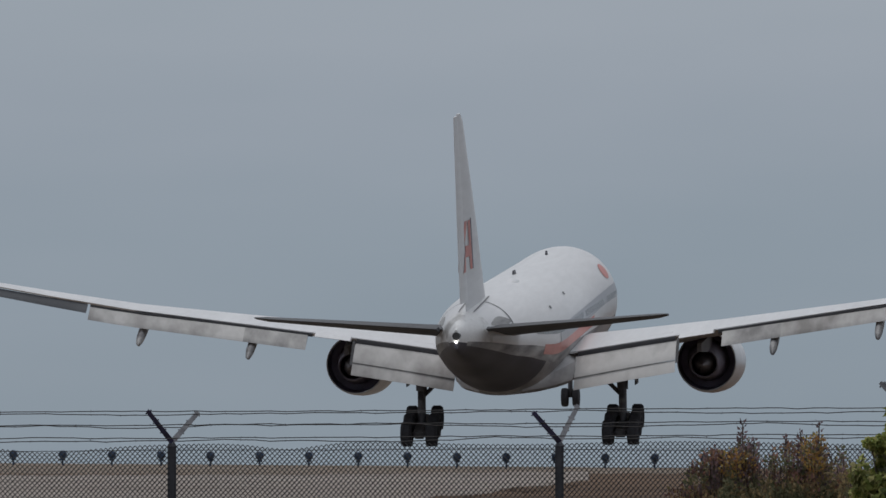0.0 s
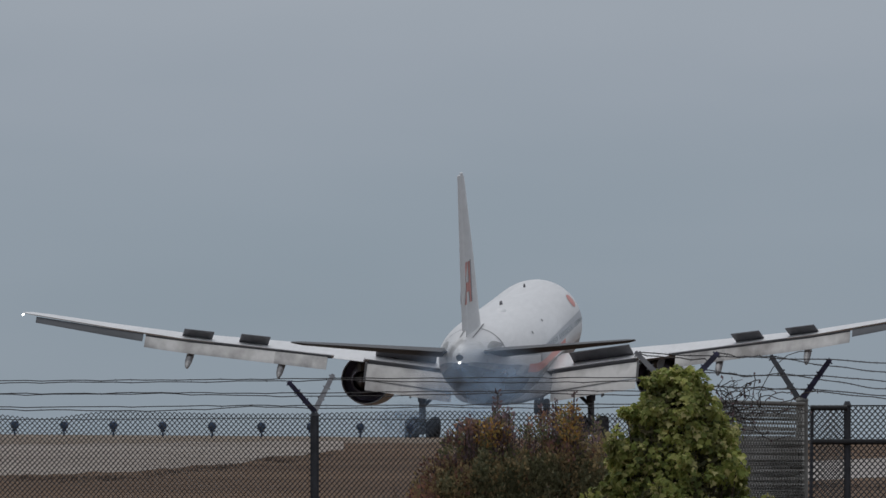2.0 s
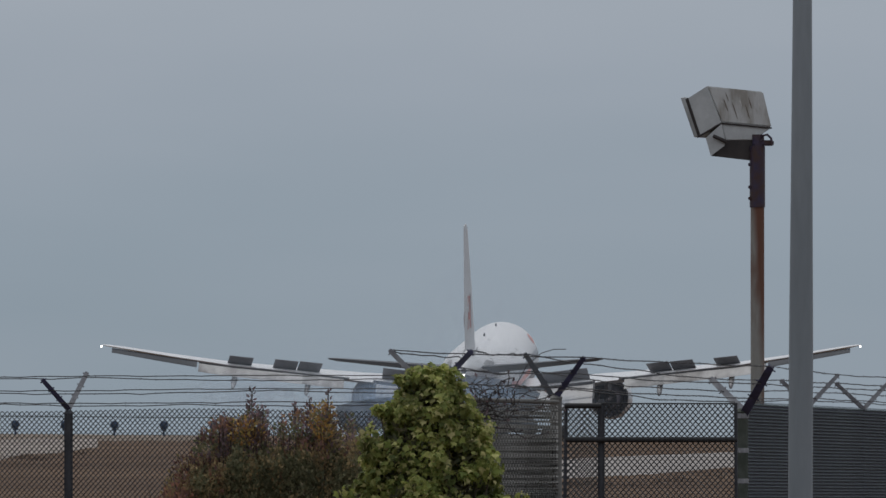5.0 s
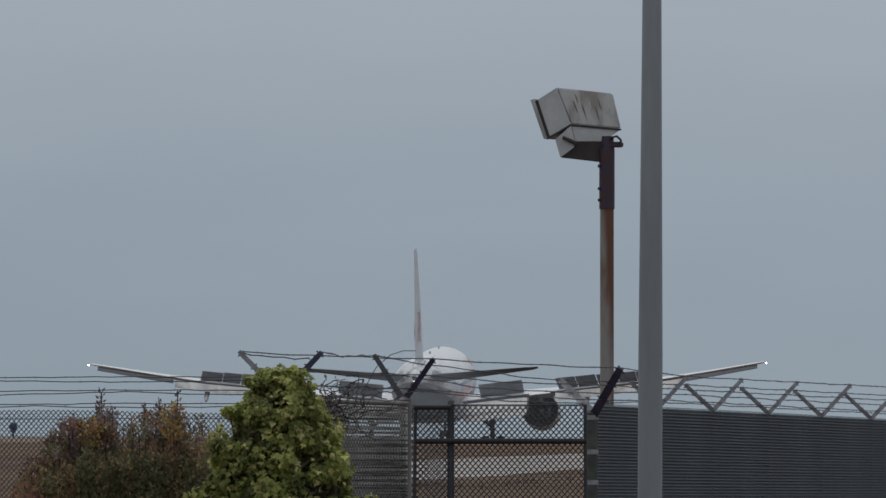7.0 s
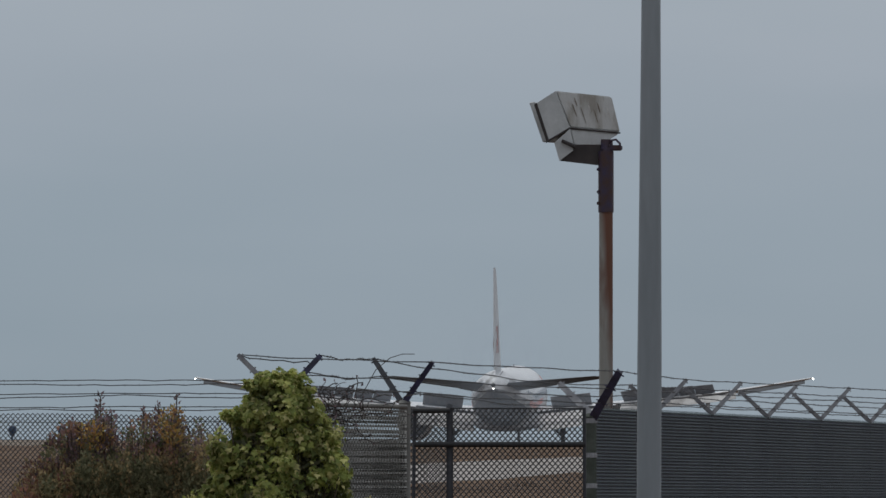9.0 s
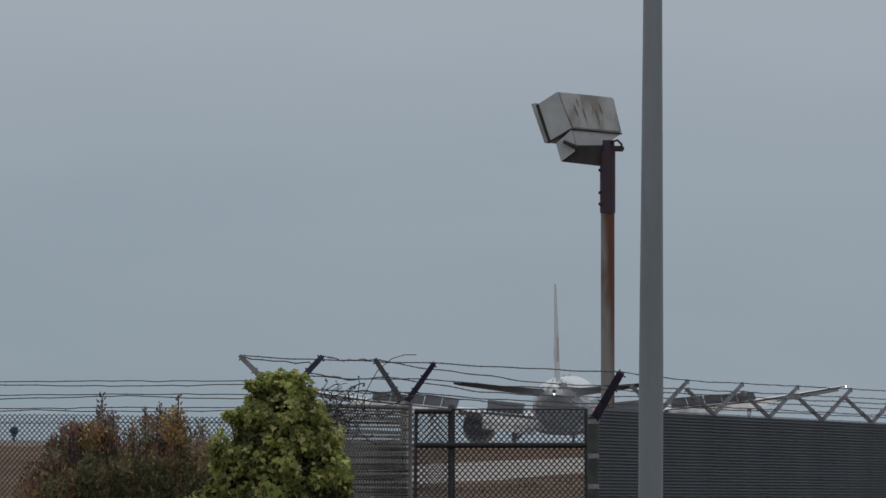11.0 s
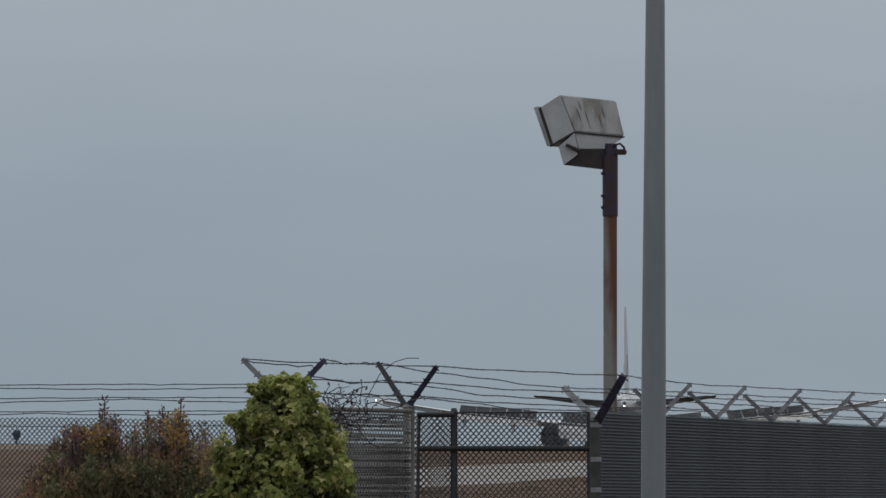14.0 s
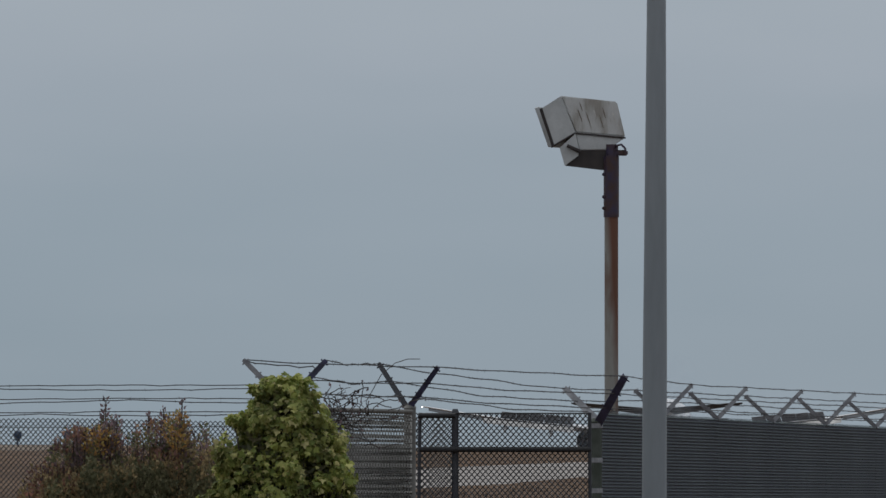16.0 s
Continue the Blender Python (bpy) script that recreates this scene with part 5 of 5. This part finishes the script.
part("tendril", pipe([spot(640, 700, 91.3), spot(665, 655, 91.3), spot(690, 634, 91.3), spot(712, 627, 91.3), spot(734, 627, 91.3)], 0.003, 4), M_VINE, vine)
me = leaves(foliage, 0.03, rnd, 0.3)
me.materials.append(M_LEAF_P)
ob = new("dry_leaves", me)
ob.parent = vine
tagged(ob, "withered brown leaves", kind="stuff")


# ---------------------------------------------------------------- dry tufts where the grass meets the paving
def tuft_line(line, u0, u1, count, seed, label):
    rnd = random.Random(seed)
    verts, faces = [], []
    for _ in range(count):
        u = rnd.uniform(u0, u1)
        x, y = ground_hit(u, line(u) + rnd.uniform(-1, 9))
        h = rnd.uniform(0.04, 0.16) * (1 + 1.2 * max(0, noise.noise((u * 0.03, seed, 0))))
        for _ in range(9):
            bx, by = x + rnd.gauss(0, 0.16), y + rnd.gauss(0, 0.4)
            k, w = len(verts), 0.018
            z = ground_z(bx, by) - 0.02
            lean = rnd.uniform(-0.5, 0.5) * h
            verts += [(bx - w, by, z), (bx + w, by, z), (bx + lean + w * 0.3, by + 0.02, z + h * rnd.uniform(0.5, 1.1)), (bx + lean * 0.5, by + 0.05, z + h * 0.4)]
            faces += [(k, k + 1, k + 2), (k + 1, k + 3, k + 2), (k, k + 2, k + 3)]
    me = bpy.data.meshes.new("dry_grass_tufts")
    me.from_pydata(verts, [], faces)
    me.materials.append(M_LEAF_DRY)
    tagged(new("dry_grass_tufts", me), label, "grass", kind="stuff")


M_LEAF_DRY = leaf_material("dry_grass_blades", [(0.0, (0.107, 0.081, 0.060)), (1.0, (0.277, 0.203, 0.155)), (0.5, (0.181, 0.131, 0.101))])
tuft_line(lambda u: ease(u, [(560, 872), (800, 860), (1060, 842), (1700, 818)]) + 5, 640, 1040, 40, 32, "dry brown grass tufts along the perimeter road")

tuft_line(lambda u: apron_edge(u) - 3, -760, -95, 90, 35, "dark dry grass tufts along the apron's edge")

# ---------------------------------------------------------------- tyre smoke, and veils added for haze: thin rigid puffs that drift after the aircraft

def smoke_material(name, alpha, tint):
    """A thin veil, thickest in its middle."""
    m = bpy.data.materials.new(name)
    m.use_nodes = True
    sn = m.node_tree
    sn.nodes.clear()
    s_out = sn.nodes.new("ShaderNodeOutputMaterial")
    s_mix = sn.nodes.new("ShaderNodeMixShader")
    s_tr = sn.nodes.new("ShaderNodeBsdfTransparent")
    s_df = sn.nodes.new("ShaderNodeBsdfDiffuse")
    s_tl = sn.nodes.new("ShaderNodeBsdfTranslucent")
    s_two = sn.nodes.new("ShaderNodeMixShader")
    s_df.inputs[0].default_value = s_tl.inputs[0].default_value = (*tint, 1)
    s_co = sn.nodes.new("ShaderNodeTexCoord")
    s_mp = sn.nodes.new("ShaderNodeMapping")
    s_mp.inputs["Scale"].default_value = (1, 0, 1)
    s_len = sn.nodes.new("ShaderNodeVectorMath")
    s_len.operation = "LENGTH"
    s_fall = sn.nodes.new("ShaderNodeMapRange")
    s_fall.interpolation_type = "SMOOTHSTEP"
    s_fall.inputs[1].default_value, s_fall.inputs[2].default_value = 1.0, 0.15
    s_fall.inputs[3].default_value, s_fall.inputs[4].default_value = 0.0, alpha
    s_no = sn.nodes.new("ShaderNodeTexNoise")
    s_no.inputs["Scale"].default_value = 2.2
    s_no.inputs["Detail"].default_value = 4.0
    s_nr = sn.nodes.new("ShaderNodeMapRange")
    s_nr.inputs[1].default_value, s_nr.inputs[2].default_value = 0.3, 0.65
    s_mul = sn.nodes.new("ShaderNodeMath")
    s_mul.operation = "MULTIPLY"
    sn.links.new(s_co.outputs["Object"], s_mp.inputs[0])
    sn.links.new(s_mp.outputs[0], s_len.inputs[0])
    sn.links.new(s_len.outputs["Value"], s_fall.inputs[0])
    sn.links.new(s_co.outputs["Object"], s_no.inputs["Vector"])
    sn.links.new(s_no.outputs["Fac"], s_nr.inputs[0])
    sn.links.new(s_fall.outputs[0], s_mul.inputs[0])
    sn.links.new(s_nr.outputs[0], s_mul.inputs[1])
    sn.links.new(s_mul.outputs[0], s_mix.inputs[0])
    sn.links.new(s_df.outputs[0], s_two.inputs[1])
    sn.links.new(s_tl.outputs[0], s_two.inputs[2])
    sn.links.new(s_tr.outputs[0], s_mix.inputs[1])
    sn.links.new(s_two.outputs[0], s_mix.inputs[2])
    sn.links.new(s_mix.outputs[0], s_out.inputs[0])
    return m


M_SMOKE_HAZE = smoke_material("thin_smoke_and_haze", 0.13, (0.76, 0.87, 0.98))
M_SMOKE_DENSE = smoke_material("denser_blue_grey_smoke", 0.5, (0.52, 0.71, 0.95))
M_SMOKE_MID = smoke_material("pale_drifting_smoke", 0.34, (0.70, 0.81, 0.93))
smoke = thing("tyre_smoke_and_haze", "thin blue-grey tyre smoke and added haze veils drifting behind the aircraft", "smoke")


def puff(size, seed, off, lag, drop, rise=0.0, mat=M_SMOKE_HAZE, fade=99.0):
    """A lumpy cloud; off is its place to the side of the aircraft's line, lag its distance behind the tail, rise how slowly it comes up, fade when it settles again."""
    bm = bmesh.new()
    bmesh.ops.create_icosphere(bm, subdivisions=4, radius=1.0)
    for v in bm.verts:
        v.co *= 1 + 0.10 * noise.noise(v.co * 1.7 + Vector((seed, 0, 0)))
    ob = part("puff", bm, mat, smoke, "", True)
    ob.scale = size
    rows = []
    for t, u, d in ((0, 44, 769), (1.55, 44, 769), (1.95, 101, 771), (2.5, 197, 805), (3.5, 354, 872), (4.2, 452, 918), (5, 553, 969), (6.2, 668, 1042), (7.5, 771, 1118), (9, 873, 1197),
                    (10.2, 938, 1262), (11.5, 1001, 1332), (12.5, 1043, 1385), (14.5, 1113, 1482), (16, 1152, 1552)):
        low = -24.0 * (1 - max(0.0, min(1.0, (t - 1.55) / (0.4 + rise))))
        low -= 24.0 * max(0.0, min(1.0, (t - fade) / 1.3))
        rows.append((t, pose((u - 784) / F * d + off, d - lag, EYE + 7.6 + drop + low)))
    MOVING.append((ob, rows))


puff((4.1, 2.5, 3.0), 1, -6.4, 6.0, -0.9, 0.55, M_SMOKE_DENSE, 6.2)
puff((3.6, 2.5, 2.7), 7, -6.1, 8.0, -0.8, 0.75, M_SMOKE_DENSE, 6.2)
puff((5.6, 2.5, 3.2), 2, 1.6, 12.0, -0.6, 0.0, M_SMOKE_DENSE, 6.2)
puff((4.6, 2.5, 2.6), 8, 2.4, 10.0, -1.0, 0.3, M_SMOKE_DENSE, 6.2)
puff((8.5, 2.5, 2.6), 3, -12.0, 18.0, -0.2, 1.2, M_SMOKE_MID, 6.2)
puff((5.5, 2.5, 2.2), 5, -17.0, 20.0, 0.2, 2.0, M_SMOKE_MID, 6.0)
puff((5.0, 2.5, 2.0), 10, 6.0, 16.0, -0.8, 0.9, M_SMOKE_MID, 6.2)
puff((9.0, 2.5, 2.4), 9, -3.0, 14.0, -2.2, 0.5, M_SMOKE_HAZE, 5.6)
# not smoke: two large veils added to imitate distance haze over the aircraft
puff((26, 2.5, 4.6), 4, -3.0, 30.0, 0.6, 2.8)
puff((6.0, 2.5, 8.0), 6, 1.0, 40.0, 4.5, 2.2)

# the first burst under the left bogie, left behind on the runway as it thins out
burst = bmesh.new()
bmesh.ops.create_icosphere(burst, subdivisions=4, radius=1.0)
for v in burst.verts:
    v.co *= 1 + 0.14 * noise.noise(v.co * 1.9 + Vector((21, 0, 0)))
burst_ob = part("puff", burst, M_SMOKE_DENSE, smoke, "", True)
burst_ob.scale = (2.3, 1.6, 1.5)
MOVING.append((burst_ob, [(t, pose((u - 784) / F * d, d, z)) for t, u, d, z in ((0, -60, 768, -4), (1.2, -60, 768, 2.5), (1.5, -50, 769, 6.4), (2.0, 14, 781, 6.5), (2.7, 30, 790, 2.0), (16, 30, 790, -4))]))


def motions():
    for ob, rows in MOVING:
        walk(ob, rows)


motions()
